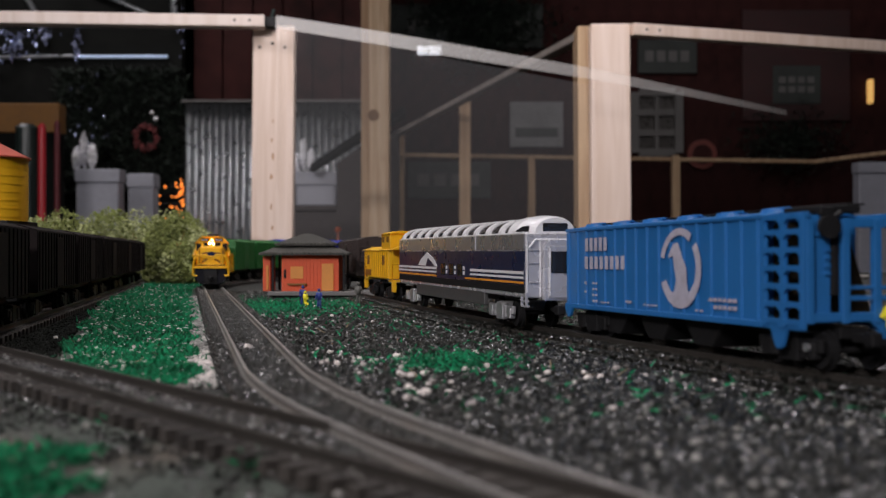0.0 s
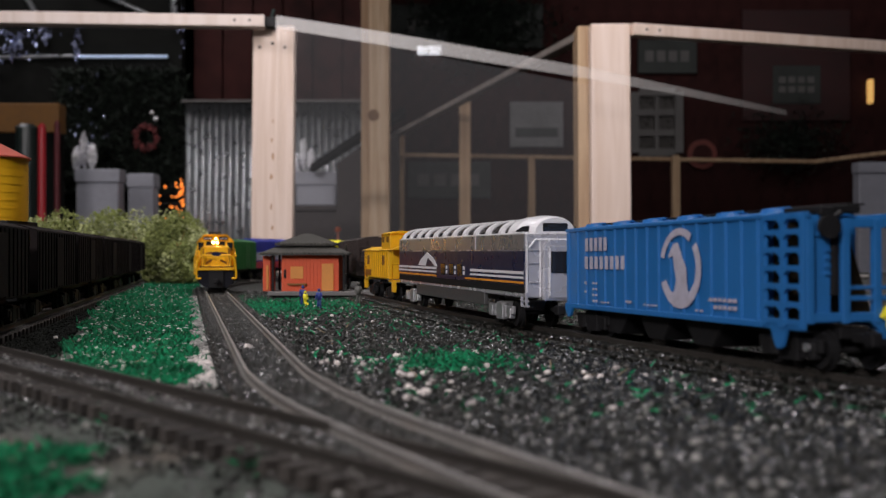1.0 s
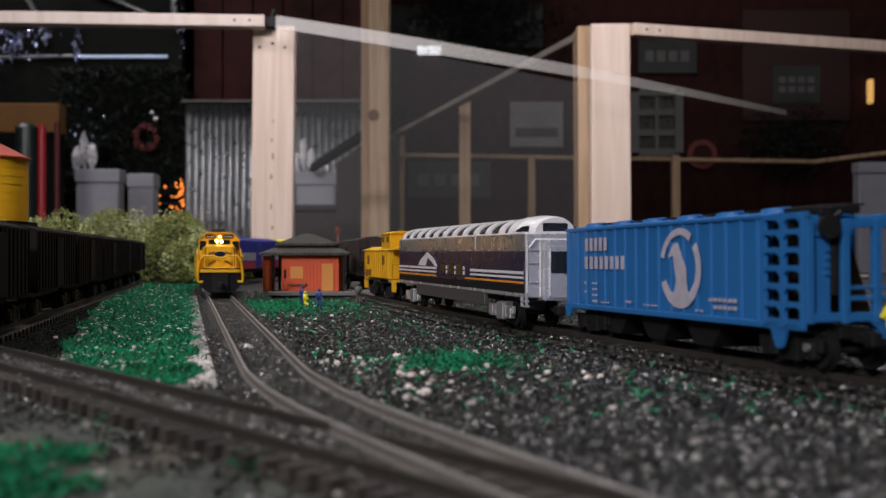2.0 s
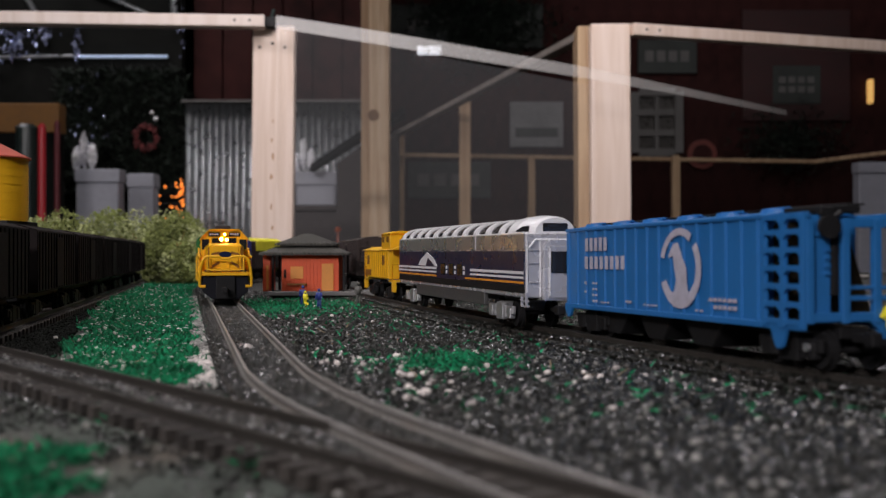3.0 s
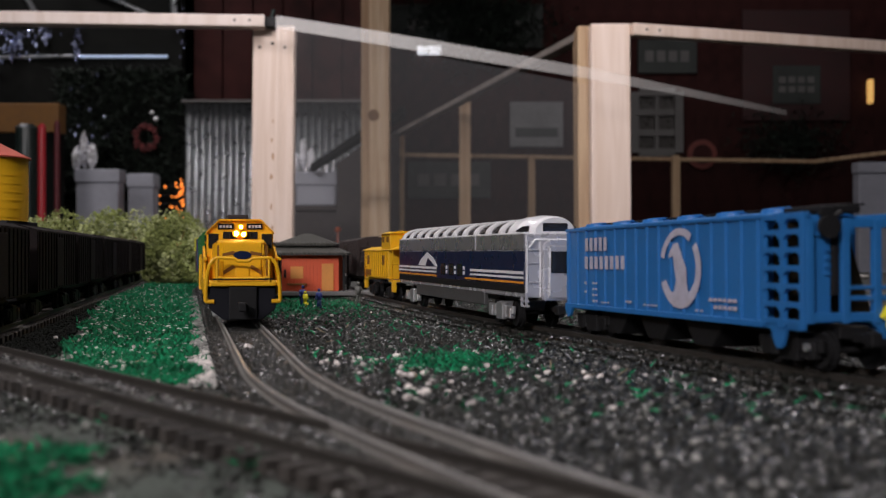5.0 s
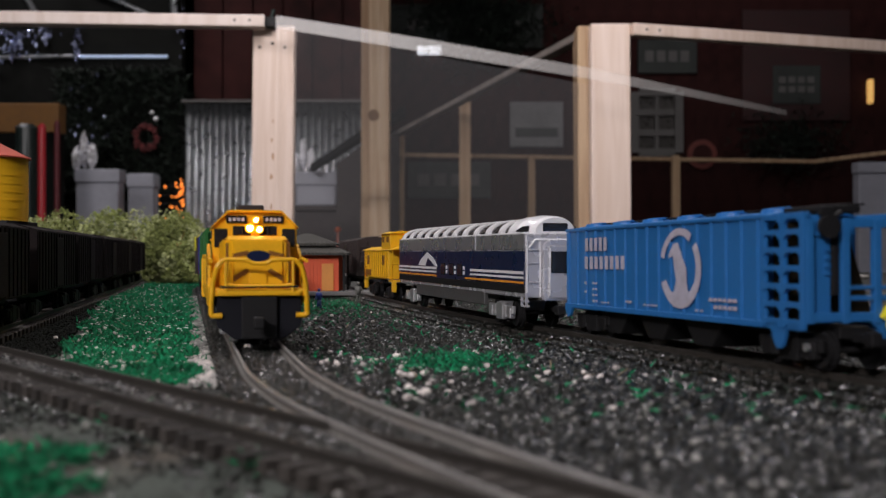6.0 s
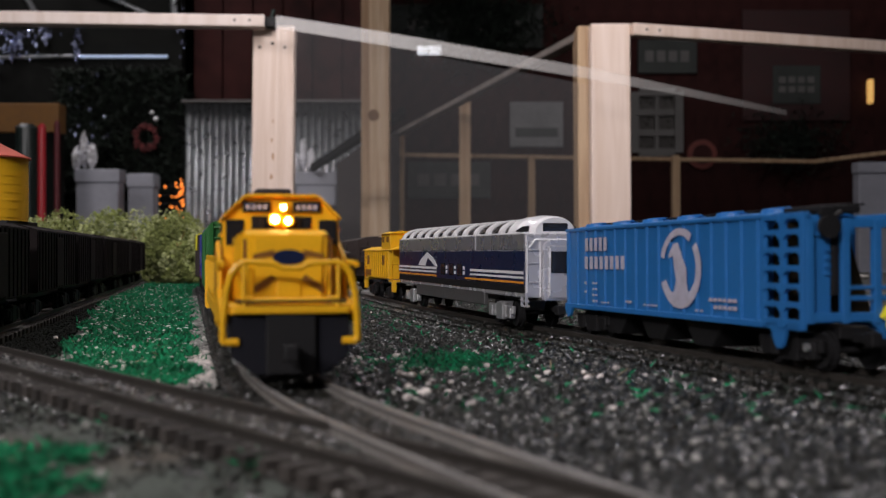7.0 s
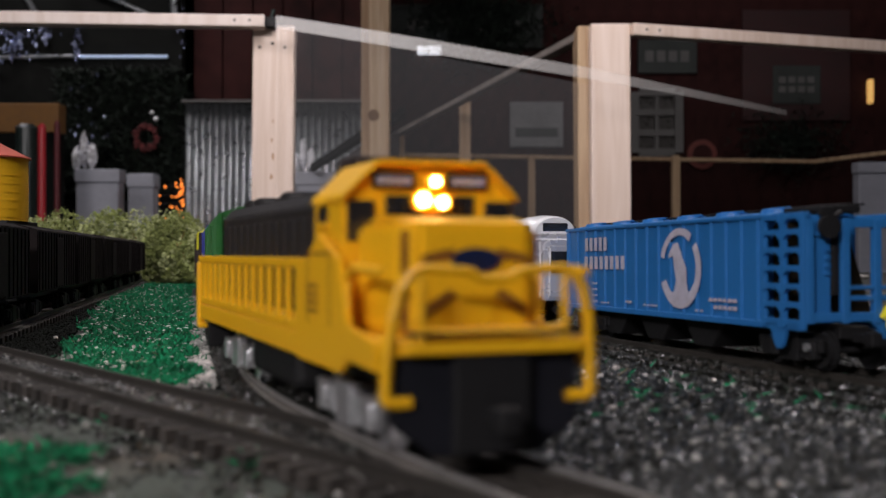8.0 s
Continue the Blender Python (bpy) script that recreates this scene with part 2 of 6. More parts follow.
def box(bm, x0, x1, y0, y1, z0, z1, bev=0.0, rot=None):
    r = bmesh.ops.create_cube(bm, size=1.0)
    vs = r["verts"]
    for v in vs:
        v.co = Vector(((x0 + x1) / 2 + v.co.x * (x1 - x0), (y0 + y1) / 2 + v.co.y * (y1 - y0), (z0 + z1) / 2 + v.co.z * (z1 - z0)))
    if bev:
        es = list({e for v in vs for e in v.link_edges})
        r2 = bmesh.ops.bevel(bm, geom=es, offset=bev, segments=2, affect="EDGES", profile=0.5)
        vs = list({v for f in r2["faces"] for v in f.verts} | {v for v in vs if v.is_valid})
    if rot:
        bmesh.ops.transform(bm, matrix=rot, verts=vs)
    return bm


def rod(bm, a, b, r, seg=8, r2=None, caps=True):
    a, b = Vector(a), Vector(b)
    d = b - a
    m = Matrix.Translation((a + b) / 2) @ d.to_track_quat("Z", "Y").to_matrix().to_4x4()
    bmesh.ops.create_cone(bm, cap_ends=caps, segments=seg, radius1=r, radius2=r if r2 is None else r2, depth=d.length, matrix=m)
    return bm


def prism(bm, outline, axis, a, b, bev=0.0):
    """An outline of (u, v) pairs drawn out from a to b along axis; u, v are the other two axes in x, y, z order."""
    def put(u, v, w):
        return {"x": (w, u, v), "y": (u, w, v), "z": (u, v, w)}[axis]
    lo = [bm.verts.new(put(u, v, a)) for u, v in outline]
    hi = [bm.verts.new(put(u, v, b)) for u, v in outline]
    n = len(outline)
    fs = [bm.faces.new(lo[::-1]), bm.faces.new(hi)]
    for i in range(n):
        fs.append(bm.faces.new((lo[i], lo[(i + 1) % n], hi[(i + 1) % n], hi[i])))
    bmesh.ops.recalc_face_normals(bm, faces=fs)
    if bev:
        es = list({e for f in fs for e in f.edges})
        bmesh.ops.bevel(bm, geom=es, offset=bev, segments=2, affect="EDGES")
    return bm


def tube(bm, pts, r, seg=6):
    for a, b in zip(pts, pts[1:]):
        rod(bm, a, b, r, seg)
    for p in pts[1:-1]:
        bmesh.ops.create_icosphere(bm, subdivisions=1, radius=r * 1.02, matrix=Matrix.Translation(p))
    return bm


def mesh_of(name, bm, material, smooth=False, unit=0.001):
    me = bpy.data.meshes.new(name)
    bmesh.ops.scale(bm, vec=(unit, unit, unit), verts=bm.verts)
    bm.to_mesh(me)
    bm.free()
    me.materials.append(material)
    if smooth:
        for p in me.polygons:
            p.use_smooth = True
    return me


def part(name, bm, material, parent=None, label="", smooth=False, at=None, unit=0.001):
    ob = new(name, mesh_of(name, bm, material, smooth, unit))
    if parent:
        ob.parent = parent
    if at:
        ob.location = at
    if label:
        tagged(ob, label)
    return ob


def thing(name, label, category, m=None, group="", kind=""):
    e = new(name)
    e.empty_display_size = 0.01
    if m:
        e.matrix_world = m
    return tagged(e, label, category, group, kind)


def B():
    return bmesh.new()


def mm(x, y, z=0.0, rz=0.0):
    return pose(x / 1000, y / 1000, z / 1000, 0, 0, rz)


# ---------------------------------------------------------------- the lines of track, in millimetres
A0, B0 = (-52.2, 344.8), radians(-12.85)


def run(start, beta, pieces, step=2.0):
    x, y = start
    out = [(0.0, x, y, beta)]
    s = 0.0
    for length, radius in pieces:
        for _ in range(int(length / step)):
            if radius:
                beta += step / radius
            x, y, s = x + math.sin(beta) * step, y + math.cos(beta) * step, s + step
            out.append((s, x, y, beta))
    return out


AWAY = run(A0, B0, [(827, 0), (513, 900), (720, 400), (300, 0)])
NEAR = run(A0, B0 + math.pi, [(122, -640), (183, -3000), (200, 0)])


def on_main(s):
    """Place and heading (away from the eye) on the running line; s grows away from the eye."""
    line = AWAY if s >= 0 else NEAR
    k = min(abs(s) / 2.0, len(line) - 1.001)
    i, f = int(k), k - int(k)
    a, b = line[i], line[i + 1]
    return a[1] + (b[1] - a[1]) * f, a[2] + (b[2] - a[2]) * f


def main_x(y):
    """x of the running line at a given y between 120 and 1600."""
    if y >= 344.8:
        return float(np.interp(y, [p[2] for p in AWAY[:660]], [p[1] for p in AWAY[:660]]))
    return float(np.interp(-y, [-p[2] for p in NEAR], [p[1] for p in NEAR]))


MAIN = [(p[1], p[2]) for p in NEAR[::-1]] + [(p[1], p[2]) for p in AWAY[1:]]
FRONT = [(22.7, 151.0), (2.5, 180.0)] + [(-16.6 - 4.0 * k * 0.755, 205 + 4.0 * k) for k in range(0, 100)]
SIDING = run((187.0, 120.0), radians(-18.5), [(400, 0), (330, 3500), (500, 0)], 10.0)
SIDING = [(p[1], p[2]) for p in SIDING]
LEFTLINE = [(-185 - 0.195 * (y - 380), y) for y in range(380, 1500, 10)]


def resample(pts, step):
    pts = [Vector(p) for p in pts]
    out, carry = [], 0.0
    for a, b in zip(pts, pts[1:]):
        d = (b - a).length
        u = (b - a) / d
        while carry < d:
            out.append((a + u * carry, u))
            carry += step
        carry -= d
    return out


def ribbon(bm, pts, outline, step=8.0):
    """Sweep an outline of (side, z) pairs along a line of points."""
    rings = []
    for p, u in resample(pts, step):
        n = Vector((-u.y, u.x))
        rings.append([bm.verts.new((p.x + n.x * o, p.y + n.y * o, z)) for o, z in outline])
    k = len(outline)
    for r0, r1 in zip(rings, rings[1:]):
        for i in range(k):
            bm.faces.new((r0[i], r0[(i + 1) % k], r1[(i + 1) % k], r1[i]))
    bm.faces.new(rings[0][::-1])
    bm.faces.new(rings[-1])
    bmesh.ops.recalc_face_normals(bm, faces=bm.faces)
    return bm


def rail_foot(off):
    return [(off - 1.1, -2.4), (off + 1.1, -2.4), (off + 0.3, -1.9), (off + 0.3, -0.7), (off - 0.3, -0.7), (off - 0.3, -1.9)]


def rail_head(off):
    return [(off - 0.48, -0.72), (off + 0.48, -0.72), (off + 0.5, -0.2), (off + 0.3, 0.0), (off - 0.3, 0.0), (off - 0.5, -0.2)]


tie_meshes = []
for k in range(3):
    bm = B()
    box(bm, -15.2 - k * 0.5, 15.4 + k * 0.4, -1.7, 1.6 + k * 0.1, -5.4, -2.35, 0.3)
    tie_meshes.append(mesh_of("tie", bm, M["tie"]))


def track(label, pts, drop=0.0, spacing=7.2, first=0.0, last=1e9, metal="rail_web"):
    t = thing("railway_track", label, "track", mm(0, 0, drop), "tracks on the layout")
    part("roadbed", ribbon(B(), pts, [(-17.5, -7.0), (17.5, -7.0), (12.5, -4.5), (-12.5, -4.5)], 12), M["roadbed"], t)
    for off in (-8.75, 8.75):
        foot = part("rail", ribbon(B(), pts, rail_foot(off), 5), M["rail_side" if metal == "rail" else "rail_web"], t, "tarnished rail")
        part("railhead", ribbon(B(), pts, rail_head(off), 5), M[metal], foot, "worn metal railhead")
    n = 0
    for k, (p, u) in enumerate(resample(pts, spacing)):
        if p.y < first or p.y > last or n >= 300:
            continue
        ob = new("tie", tie_meshes[k % 3])
        ob.parent = t
        ob.matrix_local = mm(p.x, p.y, 0, math.degrees(math.atan2(u.y, u.x)) + 90 + random.uniform(-1.6, 1.6))
        n += 1
    return t


track("running line of nickel rails on brown ties, dusted with ballast", MAIN, first=130, last=1650, metal="rail")
track("branch track of tarnished rails joining the running line", FRONT, drop=-0.25, last=560)
track("storage siding under the parked blue, silver and yellow cars", SIDING, drop=-0.1, first=200)
track("shaded storage track under the parked black cars", LEFTLINE, drop=-0.1, first=420, last=1400)

# ---------------------------------------------------------------- table top and its cover
xs = np.concatenate([np.linspace(-1500, -420, 14, endpoint=False), np.linspace(-420, 420, 92, endpoint=False), np.linspace(420, 1500, 14)])
ys = np.concatenate([np.linspace(-400, 120, 8, endpoint=False), np.linspace(120, 1250, 112, endpoint=False), np.linspace(1250, 2290, 24)])
verts, faces = [], []
for y in ys:
    for x in xs:
        z = -6.2 + 1.1 * noise.noise((x * 0.02, y * 0.02, 0)) + 0.6 * noise.noise((x * 0.08, y * 0.08, 4))
        verts.append((x / 1000, y / 1000, z / 1000))
w = len(xs)
faces = [(j * w + i, j * w + i + 1, (j + 1) * w + i + 1, (j + 1) * w + i) for j in range(len(ys) - 1) for i in range(w - 1)]
me = bpy.data.meshes.new("ground")
me.from_pydata(verts, [], faces)
me.materials.append(M["grass_base"])
me.materials.append(M["gravel_base"])
for p in me.polygons:
    c = p.center * 1000
    p.use_smooth = True
    right = c.y > 1250 or c.x > main_x(min(max(c.y, 130), 1500)) - 25
    p.material_index = 1 if (right or (c.y > 430 and c.x < -146 - (c.y - 438) * 0.27)) else 0
tagged(new("ground", me), "painted layout table covered with grey gravel and green scatter", "table top", kind="structure")


def stones(name, places, sizes, material, label, category, squash=0.75, seed=1):
    rng = np.random.default_rng(seed)
    g = (1 + 5 ** 0.5) / 2
    base = np.array([(-1, g, 0), (1, g, 0), (-1, -g, 0), (1, -g, 0), (0, -1, g), (0, 1, g), (0, -1, -g), (0, 1, -g), (g, 0, -1), (g, 0, 1), (-g, 0, -1), (-g, 0, 1)], float) / 1.9
    tri = np.array([(0, 11, 5), (0, 5, 1), (0, 1, 7), (0, 7, 10), (0, 10, 11), (1, 5, 9), (5, 11, 4), (11, 10, 2), (10, 7, 6), (7, 1, 8),
                    (3, 9, 4), (3, 4, 2), (3, 2, 6), (3, 6, 8), (3, 8, 9), (4, 9, 5), (2, 4, 11), (6, 2, 10), (8, 6, 7), (9, 8, 1)])
    n = len(places)
    v = base[None] * rng.uniform(0.72, 1.15, (n, 12, 1)) * rng.uniform(0.7, 1.3, (n, 1, 3)) + rng.normal(0, 0.07, (n, 12, 3))
    ang = rng.uniform(0, 6.283, n)
    c, s = np.cos(ang)[:, None], np.sin(ang)[:, None]
    v = np.stack([v[..., 0] * c - v[..., 1] * s, v[..., 0] * s + v[..., 1] * c, v[..., 2] * squash], -1)
    v = v * np.asarray(sizes)[:, None, None] + np.asarray(places)[:, None, :]
    f = tri[None] + (np.arange(n) * 12)[:, None, None]
    m = bpy.data.meshes.new(name)
    m.from_pydata((v.reshape(-1, 3) / 1000).tolist(), [], f.reshape(-1, 3).tolist())
    m.materials.append(material)
    return tagged(new(name, m), label, category, kind="stuff")


def blades(name, places, length, material, label, category, seed=2):
    """Short scattered turf fibres, each a thin three-sided sliver."""
    rng = np.random.default_rng(seed)
    n = len(places)
    p = np.asarray(places, float)
    ang, lean = rng.uniform(0, 6.283, n), rng.uniform(0.6, 1.5, n)
    ln = rng.uniform(0.6, 1.3, n) * length
    tip = p + np.stack([np.cos(ang) * np.sin(lean) * ln, np.sin(ang) * np.sin(lean) * ln, np.cos(lean) * ln], -1)
    wd = rng.uniform(0.28, 0.5, n) * length * 0.42
    v = np.stack([p + np.stack([np.cos(ang + 1.57) * wd, np.sin(ang + 1.57) * wd, -0.3 + 0 * wd], -1),
                  p + np.stack([np.cos(ang - 1.57) * wd, np.sin(ang - 1.57) * wd, -0.3 + 0 * wd], -1),
                  p + np.stack([-np.cos(ang) * wd * 0.6, -np.sin(ang) * wd * 0.6, 0.6 * wd], -1), tip], 1)
    f = np.array([(0, 1, 3), (1, 2, 3), (2, 0, 3)])[None] + (np.arange(n) * 4)[:, None, None]
    m = bpy.data.meshes.new(name)
    m.from_pydata((v.reshape(-1, 3) / 1000).tolist(), [], f.reshape(-1, 3).tolist())
    m.materials.append(material)
    return tagged(new(name, m), label, category, kind="stuff")


rs = np.random.default_rng(11)
FY = np.arange(120, 1600, 4.0)
FX = np.array([main_x(float(y)) for y in FY])


def mx(y):
    return np.interp(y, FY, FX)


def front_x(y):
    return -43.0 - (y - 240) * 0.755


def spread(n, y0, y1, x0, x1, power=1.0):
    y = y0 + (y1 - y0) * rs.random(n) ** power
    lo, hi = np.broadcast_to(x0(y), y.shape), np.broadcast_to(x1(y), y.shape)
    return lo + (hi - lo) * rs.random(n), y


# ballast over the yard
gx, gy = spread(68000, 150, 1150, lambda y: np.maximum(mx(y) + 15, 0.0 * y - 400), lambda y: 0.43 * y + 30, 1.25)
keep = gx > mx(gy) + 13 + rs.random(len(gx)) * 7
gx, gy = gx[keep], gy[keep]
stones("ballast", np.stack([gx, gy, np.full_like(gx, -5.6)], -1), rs.uniform(0.5, 1.3, len(gx)), M["ballast"], "dark grey crushed ballast covering the yard", "ballast", seed=3)
# pale chips, some of them standing in for glints on the gravel
pick = rs.random(len(gx)) < 0.013
px, py = gx[pick] + 0.8, gy[pick]
stones("pale_ballast", np.stack([px, py, np.full_like(px, -4.9)], -1), rs.uniform(0.35, 1.1, len(px)), M["ballast_pale"], "pale grey chips among the dark ballast, also standing in for glints", "ballast", seed=4)
# ballast between and beside the rails, low
tx, ty = spread(30000, 205, 1300, lambda y: mx(y) - 17, lambda y: mx(y) + 17, 1.2)
keep = (np.abs(np.abs(tx - mx(ty)) - 9) > 2.2)
stones("track_ballast", np.stack([tx[keep], ty[keep], np.where(np.abs(tx[keep] - mx(ty[keep])) < 15.5, -2.55, -3.8)], -1), rs.uniform(0.4, 0.95, keep.sum()), M["ballast"], "fine dark ballast between the ties", "ballast", seed=5)
sid_y, sid_x = [p[1] for p in SIDING], [p[0] for p in SIDING]
for nm, o0, o1, lift, num in (("siding_ballast", -7.4, 7.4, -2.5, 5000), ("siding_shoulder", -26.0, -10.0, -2.7, 7000)):
    qy = 255 + 700 * rs.random(num)
    qo = rs.uniform(o0, o1, num)
    qx = np.interp(qy, sid_y, sid_x) + qo
    stones(nm, np.stack([qx, qy - 0.25 * qo, np.where(qo < -18, lift - 1.6, lift)], -1), rs.uniform(0.6, 1.35, num), M["ballast"], "dark ballast burying the ties of the siding", "ballast", seed=21)
vx, vy = spread(1500, 335, 440, lambda y: mx(y) - 31 + 4 * np.sin(y * 0.13), lambda y: mx(y) - 18)
keep = vx > front_x(vy) + 20
stones("verge_stones", np.stack([vx[keep], vy[keep], np.full(keep.sum(), -5.0)], -1), rs.uniform(0.7, 1.5, keep.sum()), M["stone"], "whitish plaster rubble at the edge of the turf", "rubble", squash=0.5, seed=22)
zd = rs.uniform(-15, 15, 260)
zy = 180 + 300 * rs.random(260) ** 1.2
stones("branch_chips", np.stack([front_x(zy) + zd * 0.8, zy + zd * 0.6, np.full(260, -2.2)], -1), rs.uniform(0.25, 0.7, 260), M["ballast_pale"], "pale grit lying on the ties", "grit", squash=0.5, seed=23)
fx_d = rs.normal(0, 11, 11000)
fy0 = 175 + 330 * rs.random(11000) ** 1.3
fx_, fy_ = front_x(fy0) + fx_d * 0.8, fy0 + fx_d * 0.6
keep = ((np.abs(fx_d) < 6.5) & (rs.random(11000) < 0.8) | (np.abs(fx_d) > 18)) & (np.abs(fx_ - mx(fy_)) > 12)
stones("branch_ballast", np.stack([fx_[keep], fy_[keep], np.where(np.abs(fx_d[keep]) < 17, -2.9, -5.4)], -1), rs.uniform(0.35, 1.05, keep.sum()), M["ballast"], "dark grit and debris lying on the branch track", "ballast", seed=15)
lx_, ly_ = spread(2200, 150, 330, lambda y: -0.42 * y - 20, lambda y: front_x(y) - 26, 0.8)
stones("table_grit", np.stack([lx_, ly_, np.full_like(lx_, -5.9)], -1), rs.uniform(0.25, 0.75, len(lx_)), M["ballast"], "fine grit on the painted table", "grit", squash=0.5, seed=16)
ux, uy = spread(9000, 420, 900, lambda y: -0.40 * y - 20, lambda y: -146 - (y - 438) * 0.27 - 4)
stones("shaded_ballast", np.stack([ux, uy, np.full_like(ux, -5.6)], -1), rs.uniform(0.5, 1.3, len(ux)), M["shade_ballast"], "ballast beside the storage track, coloured near black for the cars' shade", "ballast", seed=17)
kx = np.array([-38.0, -59.0, -16.6, -52.0, -64.0, -47.0, -30.0, -80.0, -23.0, -71.0])
ky = np.array([215.0, 195.0, 179.0, 234.0, 240.0, 214.0, 196.0, 252.0, 190.0, 205.0])
stones("edge_stones", np.stack([kx, ky, np.full_like(kx, -4.6)], -1), np.array([1.5, 1.7, 1.2, 1.0, 0.8, 0.8, 0.9, 0.9, 0.8, 1.0]), M["ballast_pale"], "pale stones along the edge of the ties", "stones", seed=18)
stones("rail_chip", np.array([(main_x(430.0) - 2.5, 430.0, -2.6), (main_x(441.0) - 3.0, 441.0, -2.8), (main_x(640.0), 640.0, -2.7)]), np.array([2.2, 1.6, 1.2]), M["stone"], "pale chips lying between the rails", "stones", seed=19)
bm = B()
for k in range(46):
    if k < 30:
        yy = 380 + 560 * random.random()
        xx = random.uniform(-150 - (yy - 438) * 0.25, main_x(yy) - 30)
    else:
        yy = random.uniform(330, 800)
        xx = random.uniform(main_x(yy) + 30, 60)
    aa, ln = random.uniform(0, 6.28), random.uniform(2, 6)
    rod(bm, (xx, yy, -4.4), (xx + math.cos(aa) * ln, yy + math.sin(aa) * ln, random.uniform(-4.4, -1.5)), 0.25, 5, 0.15)
tagged(part("twig_scatter", bm, mat("dry_twig", (0.20, 0.16, 0.10), 0.8, island=0.4)), "small dry twigs and straw lying on the turf", "twigs", kind="stuff")
# pale strip of gravel beside the running line
sx, sy = spread(4200, 330, 1000, lambda y: mx(y) - 20 - np.where(y < 440, 10, 4.5), lambda y: mx(y) - 17.5, 1.6)
stones("gravel_verge", np.stack([sx, sy, np.full_like(sx, -5.3)], -1), rs.uniform(0.5, 1.5, len(sx)), M["ballast_pale"], "pale grey gravel verge beside the track", "gravel", seed=6)
# white stones
wx = np.concatenate([rs.normal(0, 8, 44) + np.linspace(-40, 2, 44), rs.normal(8, 22, 20), rs.uniform(-330, 200, 60), rs.uniform(-180, -60, 40)])
wy = np.concatenate([rs.normal(0, 9, 44) + np.linspace(440, 300, 44), rs.normal(345, 26, 20), rs.uniform(230, 900, 60), rs.uniform(500, 900, 40)])
keep = (np.abs(wx - mx(wy)) > 14) & (wx > front_x(wy) + 22)
stones("white_stone_scatter", np.stack([wx[keep], wy[keep], np.full(keep.sum(), -4.8)], -1), rs.uniform(0.6, 1.7, keep.sum()), M["stone"], "scattered whitish stones beside the track", "stones", seed=7)
# turf
ax, ay = spread(30000, 330, 1420, lambda y: -146 - (y - 438) * 0.27 + 5 * np.sin(y * 0.05), lambda y: mx(y) - 24 + 3 * np.sin(y * 0.09), 1.5)
keep = ax > front_x(ay) + 21
bx, by = rs.normal(2, 12, 620), rs.normal(402, 17, 620)
cx, cy = rs.normal(-125, 36, 2600), rs.normal(815, 70, 2600)
dx, dy = rs.uniform(-150, 130, 1100), rs.uniform(260, 850, 1100)
ex, ey = spread(2600, 120, 224, lambda y: -0.42 * y - 30, lambda y: -0.30 * y - 6 + 6 * np.sin(y * 0.21))
ex, ey = np.concatenate([ex, rs.normal(-76, 4, 40), rs.normal(-34, 2, 40)]), np.concatenate([ey, rs.normal(268, 4, 40), rs.normal(206, 2, 40)])
hx, hy = np.concatenate([ax[keep], bx, cx, dx, ex]), np.concatenate([ay[keep], by, cy, dy, ey])
keep = np.abs(hx - mx(np.clip(hy, 130, 1500))) > 15
hx, hy = hx[keep], hy[keep]
blades("scatter_grass", np.stack([hx, hy, -5.9 + rs.uniform(0, 2.0, len(hx))], -1), 3.0, M["grass"], "bright green scenic turf scattered on the table", "grass")
# chips and grit that also stand in for the turf's white glints
ox, oy = spread(900, 330, 1300, lambda y: -146 - (y - 438) * 0.27, lambda y: mx(y) - 26, 1.3)
keep = ox > front_x(oy) + 22
stones("pale_chips", np.stack([ox[keep], oy[keep], rs.uniform(-4.2, -2.6, keep.sum())], -1), rs.uniform(0.3, 1.05, keep.sum()), M["stone"], "pale wood chips and grit in the turf, also standing in for its sparkle", "grit", squash=0.4, seed=9)

# ---------------------------------------------------------------- locomotive


def wheelset(parent, x, r=5.6, tread=None, bright=True):
    bm = B()
    for y in (-8.2, 8.2):
        rod(bm, (x, y - 1.4, r), (x, y + 1.4, r), r, 20)
        rod(bm, (x, y - 0.9 * np.sign(y) - 0.5, r), (x, y - 0.9 * np.sign(y) + 0.5, r), r + 0.7, 20)
    rod(bm, (x, -8, r), (x, 8, r), 0.9, 8)
    return part("wheelset", bm, M["steel"] if bright else M["black"], parent, "bright metal wheelset" if bright else "")


def truck(parent, x, base=30.0, bright=False, axles=2, r=5.6, wheels=False):
    bm = B()
    for y in (-11.8, 11.8):
        box(bm, x - base / 2 - 5, x + base / 2 + 5, y - 0.9, y + 0.9, r - 0.5, r + 3.4, 0.4)
        box(bm, x - 5, x + 5, y - 1.3, y + 1.3, r - 3.4, r + 4.6, 0.4)
        for k in range(axles):
            ax = x - base / 2 + base * k / (axles - 1)
            box(bm, ax - 2.6, ax + 2.6, y - 1.5, y + 1.5, r - 2.4, r + 2.6, 0.5)
        for dx in (-8, 8):
            rod(bm, (x + dx, y, r - 2), (x + dx, y, r + 3), 1.5, 8)
    box(bm, x - 4, x + 4, -12, 12, r + 0.5, r + 5.0, 0.4)
    t = part("truck", bm, M["steel"] if bright else M["black"], parent, "bright metal truck frame" if bright else "")
    # wheels "dark": black puts the shade under the car into their colour
    for k in range(axles):
        wheelset(t, x - base / 2 + base * k / (axles - 1), r, None, (bright or wheels) and wheels != "dark")
    return t


